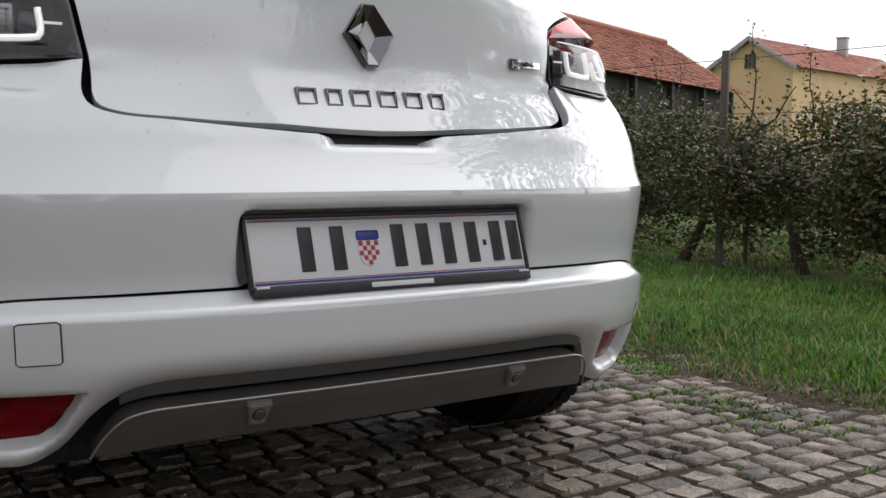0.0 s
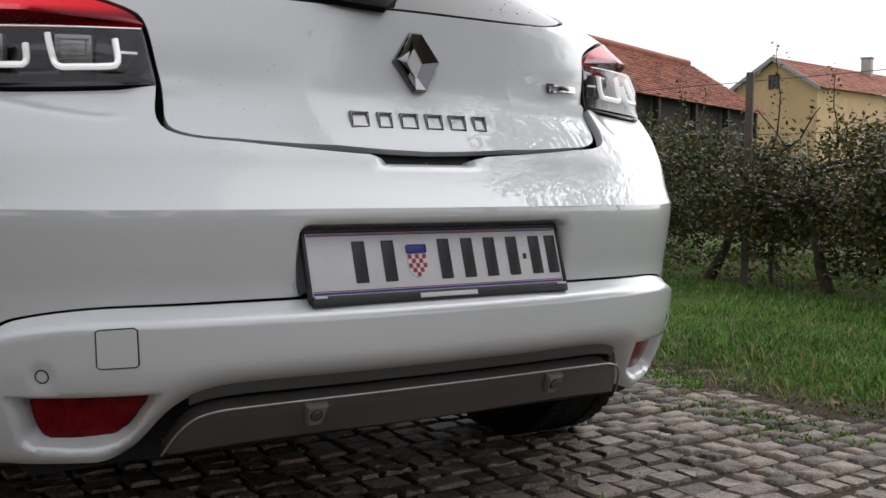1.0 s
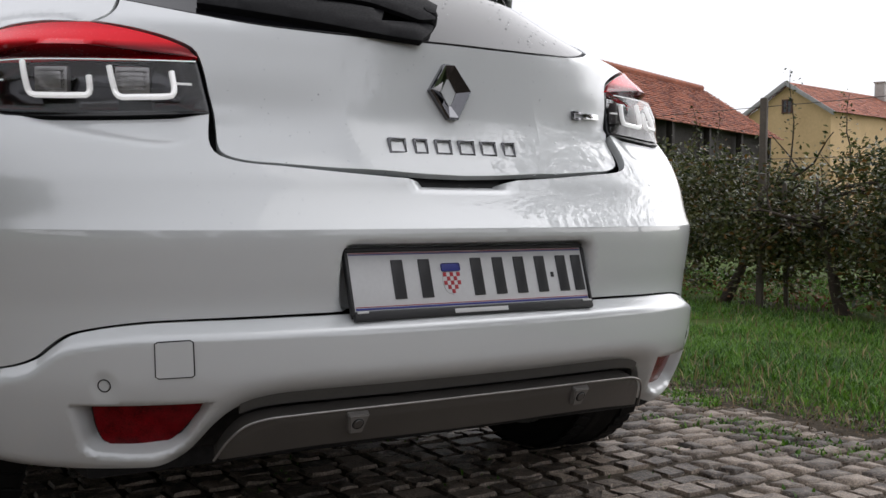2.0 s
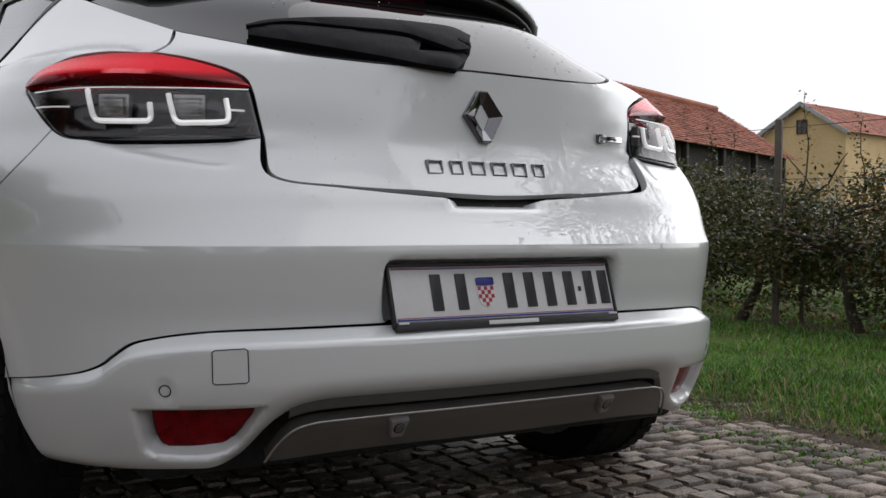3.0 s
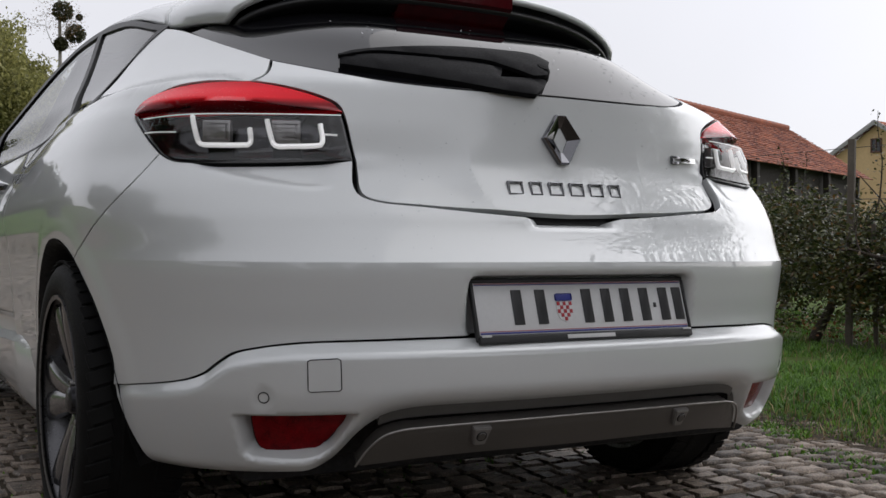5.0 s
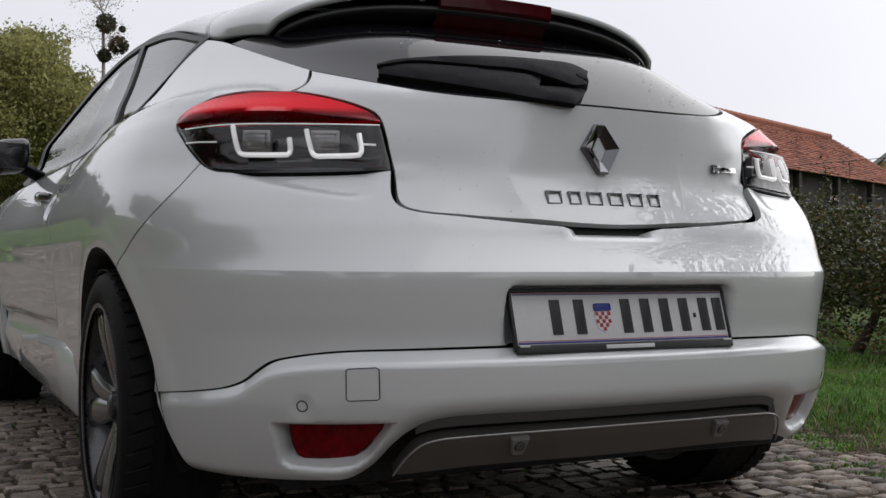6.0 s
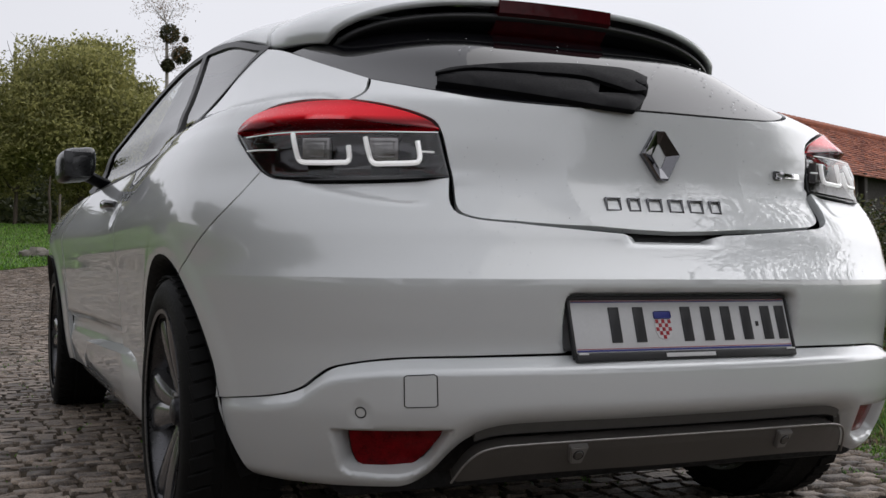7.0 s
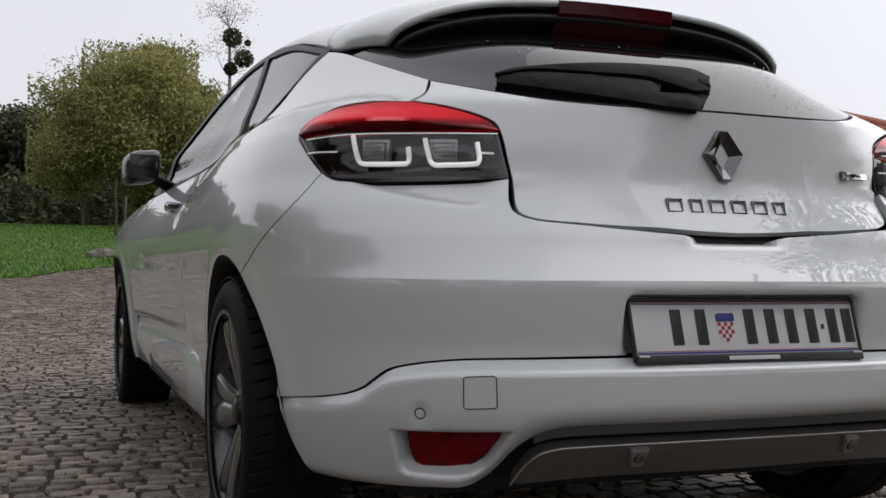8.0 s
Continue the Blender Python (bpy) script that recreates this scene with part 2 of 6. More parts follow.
def tube(bm, pts, radius, seg=8, flat=1.0, cap=True):
    """A round bar along points; radius may be a list."""
    pts = [Vector(p) for p in pts]
    rings, side = [], None
    for i, p in enumerate(pts):
        d = (pts[min(i + 1, len(pts) - 1)] - pts[max(i - 1, 0)]).normalized()
        if side is None:
            side = d.cross(Vector((0.13, 0.21, 1.0))).normalized()
        side = (side - d * side.dot(d)).normalized()
        up = d.cross(side)
        r = radius[i] if isinstance(radius, (list, tuple)) else radius
        rings.append([bm.verts.new(p + (side * math.cos(2 * math.pi * k / seg) + up * math.sin(2 * math.pi * k / seg) * flat) * r) for k in range(seg)])
    for a, b in zip(rings[:-1], rings[1:]):
        for k in range(seg):
            bm.faces.new((a[k], a[(k + 1) % seg], b[(k + 1) % seg], b[k]))
    if cap:
        bm.faces.new(rings[0])
        bm.faces.new(list(reversed(rings[-1])))


def spl(z, pts):
    """Smooth monotone interpolation through (position, value) knots."""
    p = np.array(pts, float)
    x, y = p[:, 0], p[:, 1]
    z = np.clip(z, x[0], x[-1])
    h = np.diff(x)
    d = np.diff(y) / h
    m = np.zeros(len(x))
    m[1:-1] = [0 if a * b <= 0 else 2 * a * b / (a + b) for a, b in zip(d[:-1], d[1:])]
    m[0], m[-1] = d[0], d[-1]
    i = np.clip(np.searchsorted(x, z) - 1, 0, len(h) - 1)
    t = (z - x[i]) / h[i]
    return (2 * t**3 - 3 * t**2 + 1) * y[i] + (t**3 - 2 * t**2 + t) * h[i] * m[i] + (-2 * t**3 + 3 * t**2) * y[i + 1] + (t**3 - t**2) * h[i] * m[i + 1]


def smooth01(x):
    x = np.clip(x, 0, 1)
    return x * x * (3 - 2 * x)


# ---- the car's master surface: plan outlines by height ----
REAR = [(0.20, 0.110), (0.30, 0.075), (0.40, 0.046), (0.50, 0.044), (0.56, 0.036), (0.6340, 0.0300), (0.6355, 0.0312), (0.70, 0.072), (0.72, 0.08), (0.78, 0.110),
        (0.84, 0.132), (0.93, 0.145), (0.985, 0.152), (1.0, 0.17), (1.05, 0.27), (1.1, 0.375), (1.2, 0.585), (1.27, 0.78), (1.36, 1.2), (1.42, 1.5)]
REAR_LOW = [(0.20, 0.10), (0.27, 0.06), (0.33, 0.03), (0.40, 0.007), (0.46, 0.005), (0.50, 0.006), (0.60, 0.01)]
WIDE = [(0.18, 0.80), (0.25, 0.845), (0.35, 0.865), (0.45, 0.875), (0.64, 0.892), (0.75, 0.905), (0.85, 0.884), (0.93, 0.850), (1.0, 0.79), (1.1, 0.715), (1.2, 0.655), (1.3, 0.60), (1.36, 0.565), (1.42, 0.52)]
BEND_X = [(0.2, 3.0), (0.60, 3.0), (0.68, 2.8), (0.76, 2.35), (0.85, 2.0), (1.0, 2.0), (1.06, 2.2), (1.15, 2.7), (1.3, 2.9)]
BEND_Y = [(0.2, 3.5), (0.63, 3.6), (0.72, 4.0), (0.78, 4.2), (0.85, 3.9), (1.0, 3.6), (1.3, 3.4)]


def body(s, z, low=False):
    """s: 0 at the rear middle, 1 at the end of the rear corner, then metres forward; negative on the car's left."""
    s, z = np.asarray(s, float), np.asarray(z, float)
    a, n, m = np.abs(s), spl(z, BEND_X), spl(z, BEND_Y)
    th = np.minimum(a, 1) * np.pi / 2
    y0 = spl(z, REAR_LOW if low else REAR)
    b = np.where(z < 1, 0.95 - y0, 0.78)
    x = spl(z, WIDE) * np.sin(th) ** (2 / n)
    y = y0 + b * (1 - np.maximum(np.cos(th), 0) ** (2 / m)) + np.maximum(a - 1, 0)
    x = x - 0.05 * smooth01((y - 1.0) / 1.0) * smooth01((z - 0.72) / 0.25) * (1 - smooth01((z - 0.98) / 0.12))
    x = x + 0.045 * smooth01((y - 1.7) / 1.6)
    x = x * (1 - 0.22 * np.clip((y - 3.5) / 1.0, 0, 1) ** 2)
    return np.stack([np.sign(s) * x, y, z + 0 * x], -1)


def side_x(y, z):
    """Half width of the body side well ahead of the rear corner."""
    y, z = np.asarray(y, float), np.asarray(z, float)
    x = spl(z, WIDE) - 0.05 * smooth01((y - 1.0) / 1.0) * smooth01((z - 0.72) / 0.25) * (1 - smooth01((z - 0.98) / 0.12))
    x = x + 0.045 * smooth01((y - 1.7) / 1.6)
    return x * (1 - 0.22 * np.clip((y - 3.5) / 1.0, 0, 1) ** 2)


def flank(y, z):
    """The left side as a function of length and height."""
    y, z = np.asarray(y, float), np.asarray(z, float)
    return np.stack([-side_x(y, z), y, z], -1)


def curve(pts, step=0.012):
    """A smooth run of 2D points through the given ones, evenly spaced."""
    p = np.array(pts, float)
    if len(p) == 2:
        n = max(2, int(np.linalg.norm(p[1] - p[0]) / step) + 1)
        return [tuple(p[0] + (p[1] - p[0]) * k / (n - 1)) for k in range(n)]
    q = np.vstack([2 * p[0] - p[1], p, 2 * p[-1] - p[-2]])
    dense = []
    for i in range(1, len(q) - 2):
        a, b, c, d = q[i - 1:i + 3]
        ta, tb, tc = [max(np.linalg.norm(v) ** 0.5, 1e-6) for v in (b - a, c - b, d - c)]
        m1 = tb * ((b - a) / ta - (c - a) / (ta + tb) + (c - b) / tb)
        m2 = tb * ((c - b) / tb - (d - b) / (tb + tc) + (d - c) / tc)
        for t in np.linspace(0, 1, 24, endpoint=False):
            dense.append((2 * t**3 - 3 * t**2 + 1) * b + (t**3 - 2 * t**2 + t) * m1 + (-2 * t**3 + 3 * t**2) * c + (t**3 - t**2) * m2)
    dense = np.array(dense + [p[-1]])
    d = np.concatenate([[0], np.cumsum(np.linalg.norm(np.diff(dense, axis=0), axis=1))])
    k = np.linspace(0, d[-1], max(2, int(d[-1] / step) + 1))
    return [(np.interp(v, d, dense[:, 0]), np.interp(v, d, dense[:, 1])) for v in k]


def loop_of(*runs, step=0.012):
    """A closed 2D outline from runs that meet at corners."""
    out = []
    for r in runs:
        out += curve(r, step)[:-1]
    return np.array(out)


def inside(poly, p):
    x, y = p[:, 0], p[:, 1]
    hit = np.zeros(len(p), bool)
    j = len(poly) - 1
    for i in range(len(poly)):
        xi, yi, xj, yj = *poly[i], *poly[j]
        c = ((yi > y) != (yj > y)) & (x < (xj - xi) * (y - yi) / (yj - yi + 1e-12) + xi)
        hit ^= c
        j = i
    return hit


def away(poly, p):
    """Distance of points p from the outline."""
    a, b = poly, np.roll(poly, -1, axis=0)
    best = np.full(len(p), 9.0)
    for q, r in zip(a, b):
        d = r - q
        t = np.clip(((p - q) @ d) / (d @ d + 1e-12), 0, 1)
        best = np.minimum(best, np.linalg.norm(p - q - t[:, None] * d, axis=1))
    return best


def line_away(line, p):
    """Distance of points p from an open run of points."""
    best = np.full(len(p), 9.0)
    for q, r in zip(line[:-1], line[1:]):
        d = r - q
        t = np.clip(((p - q) @ d) / (d @ d + 1e-12), 0, 1)
        best = np.minimum(best, np.linalg.norm(p - q - t[:, None] * d, axis=1))
    return best


def shrink(poly, gap):
    area = np.sum(poly[:, 0] * np.roll(poly[:, 1], -1) - np.roll(poly[:, 0], -1) * poly[:, 1])
    t = np.roll(poly, -1, axis=0) - np.roll(poly, 1, axis=0)
    n = np.stack([-t[:, 1], t[:, 0]], 1) / (np.linalg.norm(t, axis=1)[:, None] + 1e-12) * np.sign(area)
    return poly + n * gap


def sheet(name, outline, surf, mat, parent, label="", step=0.012, gap=0.002, rim=0.018, press=None, holes=(), lift=0.0, follow=()):
    """A panel: the 2D outline laid on a surface, with turned-in edges. press: how far each 2D point is pushed in, along the normal."""
    from mathutils.geometry import delaunay_2d_cdt
    outline = shrink(np.array(outline), gap)
    holes = [np.array(h) for h in holes]
    lo, hi = outline.min(0), outline.max(0)
    gx, gy = np.meshgrid(np.arange(lo[0], hi[0], step), np.arange(lo[1], hi[1], step))
    gx = gx + (np.arange(gx.shape[0])[:, None] % 2) * step * 0.5
    g = np.stack([gx.ravel(), gy.ravel()], 1)
    keep = inside(outline, g) & (away(outline, g) > step * 0.55)
    for h in holes:
        keep &= ~inside(h, g) & (away(h, g) > step * 0.55)
    for f in follow:
        keep &= away(f, g) > step * 0.5
    g = g[keep]
    for f in follow:
        f = np.array(f)
        f = f[inside(outline, f)]
        if len(f):
            f = f[away(outline, f) > 0.002]
        if len(f):
            g = np.vstack([g, f])
    loops = [outline] + holes
    v2, edges = [], []
    for lp in loops:
        k = len(v2)
        v2 += [tuple(q) for q in lp]
        edges += [(k + i, k + (i + 1) % len(lp)) for i in range(len(lp))]
    v2 += [tuple(q) for q in g]
    rv, _, rf, _, _, _ = delaunay_2d_cdt([Vector(q) for q in v2], edges, [], 0, 1e-7)
    p2 = np.array([(q.x, q.y) for q in rv])
    tri = np.array([tuple(f) for f in rf])
    mid = p2[tri].mean(1)
    ok = inside(outline, mid)
    for h in holes:
        ok &= ~inside(h, mid)
    tri = tri[ok]

    def place(q):
        e = 0.0015
        a = surf(q[:, 0], q[:, 1])
        n = np.cross(surf(q[:, 0] + e, q[:, 1]) - surf(q[:, 0] - e, q[:, 1]), surf(q[:, 0], q[:, 1] + e) - surf(q[:, 0], q[:, 1] - e))
        n = n / (np.linalg.norm(n, axis=1)[:, None] + 1e-12)
        out = a - np.array([0, 1.9, 0.55])
        out[:, 1] *= 0.6
        n = n * np.sign(np.sum(n * out, axis=1))[:, None]
        d = (press(q) if press else np.zeros(len(q))) - lift
        return a - n * d[:, None], n
    pos, nor = place(p2)
    # face winding outwards
    fn = np.cross(pos[tri[:, 1]] - pos[tri[:, 0]], pos[tri[:, 2]] - pos[tri[:, 0]])
    flip = np.sum(fn * nor[tri[:, 0]], axis=1) < 0
    tri[flip] = tri[flip][:, ::-1]
    fn[flip] *= -1
    vn = np.zeros(pos.shape)
    for k in range(3):
        np.add.at(vn, tri[:, k], fn)
    vn /= np.linalg.norm(vn, axis=1)[:, None] + 1e-15
    verts, faces = [tuple(q) for q in pos], [tuple(int(i) for i in f) for f in tri]
    # turned-in edge along every free border
    seen = {}
    for f in faces:
        for a, b in ((f[0], f[1]), (f[1], f[2]), (f[2], f[0])):
            seen[(a, b)] = 1
    border = [(a, b) for a, b in seen if (b, a) not in seen]
    if rim:
        ring1, ring2 = {}, {}
        for a, b in border:
            for i in (a, b):
                if i not in ring1:
                    ring1[i] = len(verts)
                    verts.append(tuple(pos[i] - nor[i] * 0.0022))
                    ring2[i] = len(verts)
                    verts.append(tuple(pos[i] - nor[i] * rim))
        # soften: the border itself is drawn in a little, so the edge rounds off
        for a, b in border:
            faces.append((b, a, ring1[a], ring1[b]))
            faces.append((ring1[b], ring1[a], ring2[a], ring2[b]))
    vn = [tuple(q) for q in vn] + [(0.0, 0.0, 0.0)] * (len(verts) - len(vn))
    return mesh_object(name, verts, faces, mat, parent, label, normals=vn)


def steps_in(poly, depths):
    """Copies of an outline drawn in by the given depths: mesh lines that follow a recess."""
    return [shrink(poly, d) for d in depths]


def mirrored(poly):
    return np.array(poly)[::-1] * np.array([-1, 1])


def both(half):
    """A closed outline from its left half, given from the bottom middle round to the top middle (s <= 0)."""
    h = np.array(half)
    other = h[::-1] * np.array([-1, 1])
    return np.vstack([h, other[1:-1] if abs(h[0, 0]) < 1e-9 else other])


# ---- the car ----
car = tagged(new("car"), "white three-door hatchback parked on the cobbled yard", "car")
AXLE, HUB_Z, ARCH = 0.805, 0.314, 0.362
SEAM = [(0, 0.493), (0.118, 0.493), (0.226, 0.491), (0.369, 0.486), (0.457, 0.474), (0.492, 0.465), (0.527, 0.444), (0.55, 0.428), (0.589, 0.414), (0.658, 0.402), (0.789, 0.386)]
GATE = [(0, 0.722), (0.04, 0.725), (0.106, 0.732), (0.195, 0.742), (0.265, 0.750), (0.296, 0.762), (0.314, 0.782), (0.326, 0.805), (0.336, 0.830)]
GLASS = [(0, 0.983), (0.106, 0.983), (0.206, 0.986), (0.307, 0.995), (0.399, 1.016), (0.497, 1.048)]
LAMP_IN = [(0.336, 0.830), (0.362, 0.914), (0.376, 0.937), (0.407, 0.953), (0.473, 0.972), (0.555, 0.987)]
LAMP_OUT = [(0.555, 0.987), (0.65, 0.986), (0.724, 0.976), (0.764, 0.958), (0.772, 0.930), (0.735, 0.893), (0.677, 0.842)]
LAMP_LOW = [(0.677, 0.842), (0.645, 0.827), (0.60, 0.823), (0.461, 0.823), (0.336, 0.830)]
HATCH = [(0.555, 0.987), (0.531, 1.004), (0.497, 1.048)]
DIAG = [(0.859, 0.677), (0.728, 0.777), (0.677, 0.842)]


def s_of(y, z):
    """The position along the outline at which the body reaches y at height z (right side)."""
    y, z = np.broadcast_arrays(np.asarray(y, float), np.asarray(z, float))
    lo, hi = np.zeros(y.shape), np.full(y.shape, 6.0)
    for _ in range(34):
        m = (lo + hi) / 2
        less = body(m, z)[..., 1] < y
        lo, hi = np.where(less, m, lo), np.where(less, hi, m)
    return lo


def arch_run(a0, a1, n=14, centre=AXLE, r=ARCH):
    """Points (s, z) on the wheel arch between two angles (degrees from straight ahead, up)."""
    out = []
    for k in range(n):
        a = radians(a0 + (a1 - a0) * k / (n - 1))
        z = HUB_Z + r * math.sin(a)
        out.append((float(s_of(centre + r * math.cos(a), z)), z))
    return out


low_surf = lambda s, z: body(s, z, True)
# the skirt stands proud of the bumper, so its edge tucks in a little further round the corner
SHIFT = [(0, 0), (0.1, 0), (0.3, 0.009), (0.45, 0.016), (0.5, 0.0175), (0.55, 0.019), (0.6, 0.019), (0.7, 0.018), (0.8, 0.018)]
SKIRT_SEAM = [(s + float(spl(np.array([s]), SHIFT)[0]), z) for s, z in SEAM]
seam_z = lambda s: spl(np.abs(s), SKIRT_SEAM)

# upper bumper
ends = arch_run(168, 118)
half = curve(SEAM)[:-1] + curve([(0.789, 0.386), ends[2], ends[7], ends[-1]])[:-1] + curve([ends[-1], (0.859, 0.677)])[:-1] + curve(DIAG)[:-1] + curve(LAMP_LOW)[:-1] + curve(GATE[::-1])
PLATE_HOLE = loop_of([(-0.100, 0.486), (0.100, 0.486)], [(0.100, 0.486), (0.110, 0.492), (0.1145, 0.52), (0.1145, 0.575), (0.110, 0.604), (0.100, 0.612)], [(0.100, 0.612), (-0.100, 0.612)],
                     [(-0.100, 0.612), (-0.110, 0.604), (-0.1145, 0.575), (-0.1145, 0.52), (-0.110, 0.492), (-0.100, 0.486)], step=0.007)
LATCH = loop_of([(-0.046, 0.74), (-0.036, 0.708)], [(-0.036, 0.708), (0.036, 0.708)], [(0.036, 0.708), (0.046, 0.74)], [(0.046, 0.74), (-0.046, 0.74)], step=0.006)

line = np.arange(-0.85, 0.851, 0.009)
CREASE = np.vstack([np.stack([line, 0 * line + 0.6338], 1), np.stack([line[::-1], 0 * line + 0.6357], 1)])


def bumper_press(q):
    d = np.where(inside(PLATE_HOLE, q), away(PLATE_HOLE, q), 0)
    e = np.where(inside(LATCH, q), away(LATCH, q), 0)
    flare = ARCH + 0.075 - np.hypot(body(q[:, 0], q[:, 1])[:, 1] - AXLE, q[:, 1] - HUB_Z)
    a = np.clip((np.abs(q[:, 0]) - 0.2) / 0.477, 0, 1)
    sweep = 0.011 * smooth01((q[:, 1] - 0.762 - 0.08 * a ** 2.2) / 0.016) * smooth01((np.abs(q[:, 0]) - 0.33) / 0.06)
    return sweep + 0.04 * smooth01(d / 0.012) + 0.035 * smooth01(e / 0.010) - 0.0045 * smooth01(flare / 0.045)


sheet("rear_bumper", both(half), body, paint, car, "glossy white upper rear bumper", step=0.009, press=bumper_press, follow=steps_in(PLATE_HOLE, (0.0, 0.004, 0.008, 0.012)) + [CREASE])

# lower bumper skirt with its two lamp pockets and the arch over the diffuser
SKIRT_ARCH = [(0, 0.352), (0.15, 0.352), (0.195, 0.349), (0.228, 0.341), (0.253, 0.327), (0.276, 0.302), (0.295, 0.275), (0.322, 0.241)]
SKIRT_LOW = [(0.322, 0.241), (0.415, 0.237), (0.60, 0.229), (0.690, 0.224), (0.715, 0.238)]
half = curve(SKIRT_ARCH, 0.008)[:-1] + curve(SKIRT_LOW)[:-1] + curve([(0.715, 0.238), (0.766, 0.31), (0.807, 0.386)])[:-1] + curve(SKIRT_SEAM[::-1])
POCKET = loop_of([(0.505, 0.354), (0.278, 0.359)], [(0.278, 0.359), (0.300, 0.308), (0.318, 0.278), (0.345, 0.264)], [(0.345, 0.264), (0.396, 0.261), (0.458, 0.264)], [(0.458, 0.264), (0.483, 0.275), (0.494, 0.310), (0.505, 0.354)], step=0.006)
arch_line = np.array(curve(SKIRT_ARCH, 0.008))


def skirt_press(q):
    a = np.stack([np.abs(q[:, 0]), q[:, 1]], 1)
    ledge = seam_z(q[:, 0]) - q[:, 1]
    e = 0.002
    n = np.cross(low_surf(q[:, 0] + e, q[:, 1]) - low_surf(q[:, 0] - e, q[:, 1]), low_surf(q[:, 0], q[:, 1] + e) - low_surf(q[:, 0], q[:, 1] - e))
    n /= np.linalg.norm(n, axis=1)[:, None]
    step_in = np.abs(np.sum((body(q[:, 0], q[:, 1]) - low_surf(q[:, 0], q[:, 1])) * n, axis=1))
    p = (step_in + 0.001) * (1 - smooth01(ledge / 0.026))
    d = np.where(inside(POCKET, a), away(POCKET, a), 0)
    p = p + 0.042 * smooth01(d / 0.014)
    near = line_away(arch_line[::2], a)
    p = p + 0.030 * np.clip(1 - near / 0.055, 0, 1) ** 2
    low = np.clip(1 - (a[:, 1] - 0.221) / 0.04, 0, 1)
    p = p + 0.02 * low ** 2 * (a[:, 0] > 0.3)
    r = np.hypot((a[:, 0] - 0.446) * 1.05, a[:, 1] - 0.388)
    p = p + 0.004 * smooth01((0.024 - r) / 0.012)
    return p


sheet("bumper_skirt", both(half), low_surf, paint, car, "white lower bumper skirt with lamp pockets", step=0.0075, press=skirt_press, follow=steps_in(POCKET, (0.0, 0.0045, 0.009, 0.0135)) + steps_in(mirrored(POCKET), (0.0, 0.0045, 0.009, 0.0135)))

sheet("latch_recess", shrink(LATCH, 0.004), body, black_plastic, car, "dark latch recess", step=0.02, gap=0.0, rim=0.0, press=lambda q: 0.026 + 0 * q[:, 0])

# tow-eye cover: a thin-lined square flap, set flush
TOW = loop_of([(0.314, 0.403), (0.361, 0.401)], [(0.361, 0.401), (0.3655, 0.404)], [(0.3655, 0.404), (0.3645, 0.456)], [(0.3645, 0.456), (0.360, 0.4585)], [(0.360, 0.4585), (0.315, 0.461)], [(0.315, 0.461), (0.3105, 0.458)],
              [(0.3105, 0.458), (0.3105, 0.406)], [(0.3105, 0.406), (0.314, 0.403)], step=0.006) * np.array([-1, 1])
sheet("tow_cover_gap", TOW, low_surf, dark_inner, car, step=0.012, gap=-0.0012, rim=0.004, press=skirt_press, lift=0.0012)
sheet("tow_cover", TOW, low_surf, paint, car, "square tow-eye cover", step=0.009, gap=0.0008, rim=0.004, press=skirt_press, lift=0.0025)

# red rear reflectors in the pockets
RED = loop_of([(0.476, 0.3415), (0.287, 0.3465)], [(0.287, 0.3465), (0.318, 0.300), (0.340, 0.275), (0.362, 0.268)], [(0.362, 0.268), (0.438, 0.267)], [(0.438, 0.267), (0.455, 0.277), (0.467, 0.300), (0.476, 0.3415)], step=0.008)
for poly in (RED, mirrored(RED)):
    sheet("fog_lamp_seal", poly, low_surf, dark_inner, car, "dark gap round the fog lamp", step=0.015, gap=-0.0035, rim=0.004, press=lambda q: 0.038 - 0.010 * (np.abs(q[:, 0]) - 0.296) / 0.18)
    sheet("fog_lamp", poly, low_surf, reflector_red, car, "dark red rear fog lamp lens", step=0.01, gap=0.001, rim=0.02, press=lambda q: 0.034 - 0.010 * (np.abs(q[:, 0]) - 0.296) / 0.18)

# dark recess with a grey panel along its top, then the grey diffuser and the highlight of its upper edge
half = curve([(0, 0.385), (0.15, 0.385), (0.21, 0.378), (0.25, 0.358), (0.275, 0.335), (0.274, 0.315), (0.262, 0.302)], 0.01)[:-1] + curve([(0.262, 0.302), (0.0, 0.305)])
sheet("diffuser_backing", both(half), low_surf, dark_inner, car, "black recess above the diffuser", step=0.02, press=lambda q: 0.055 + 0 * q[:, 0])
half = curve([(0, 0.338), (0.11, 0.338), (0.183, 0.336), (0.222, 0.331), (0.244, 0.322)], 0.01)[:-1] + curve([(0.244, 0.322), (0.240, 0.360), (0.20, 0.376), (0.11, 0.382), (0, 0.383)], 0.01)
sheet("diffuser_panel", both(half), low_surf, panel_grey, car, "dark grey panel above the diffuser", step=0.012, gap=0.0, press=lambda q: 0.024 + 0 * q[:, 0], rim=0.02)
LIP = [(0, 0.330), (0.106, 0.329), (0.179, 0.326), (0.210, 0.323), (0.237, 0.313), (0.257, 0.291), (0.278, 0.252)]
half = curve([(0, 0.264), (0.083, 0.265), (0.164, 0.262), (0.24, 0.254), (0.278, 0.250)], 0.01)[:-1] + curve(LIP[::-1], 0.006)
lip_line = np.array(curve(LIP, 0.006))


def diffuser_press(q):
    a = np.stack([np.abs(q[:, 0]), q[:, 1]], 1)
    near = line_away(lip_line[::2], a)
    return 0.002 + 0.008 * np.clip(1 - near / 0.006, 0, 1) ** 2


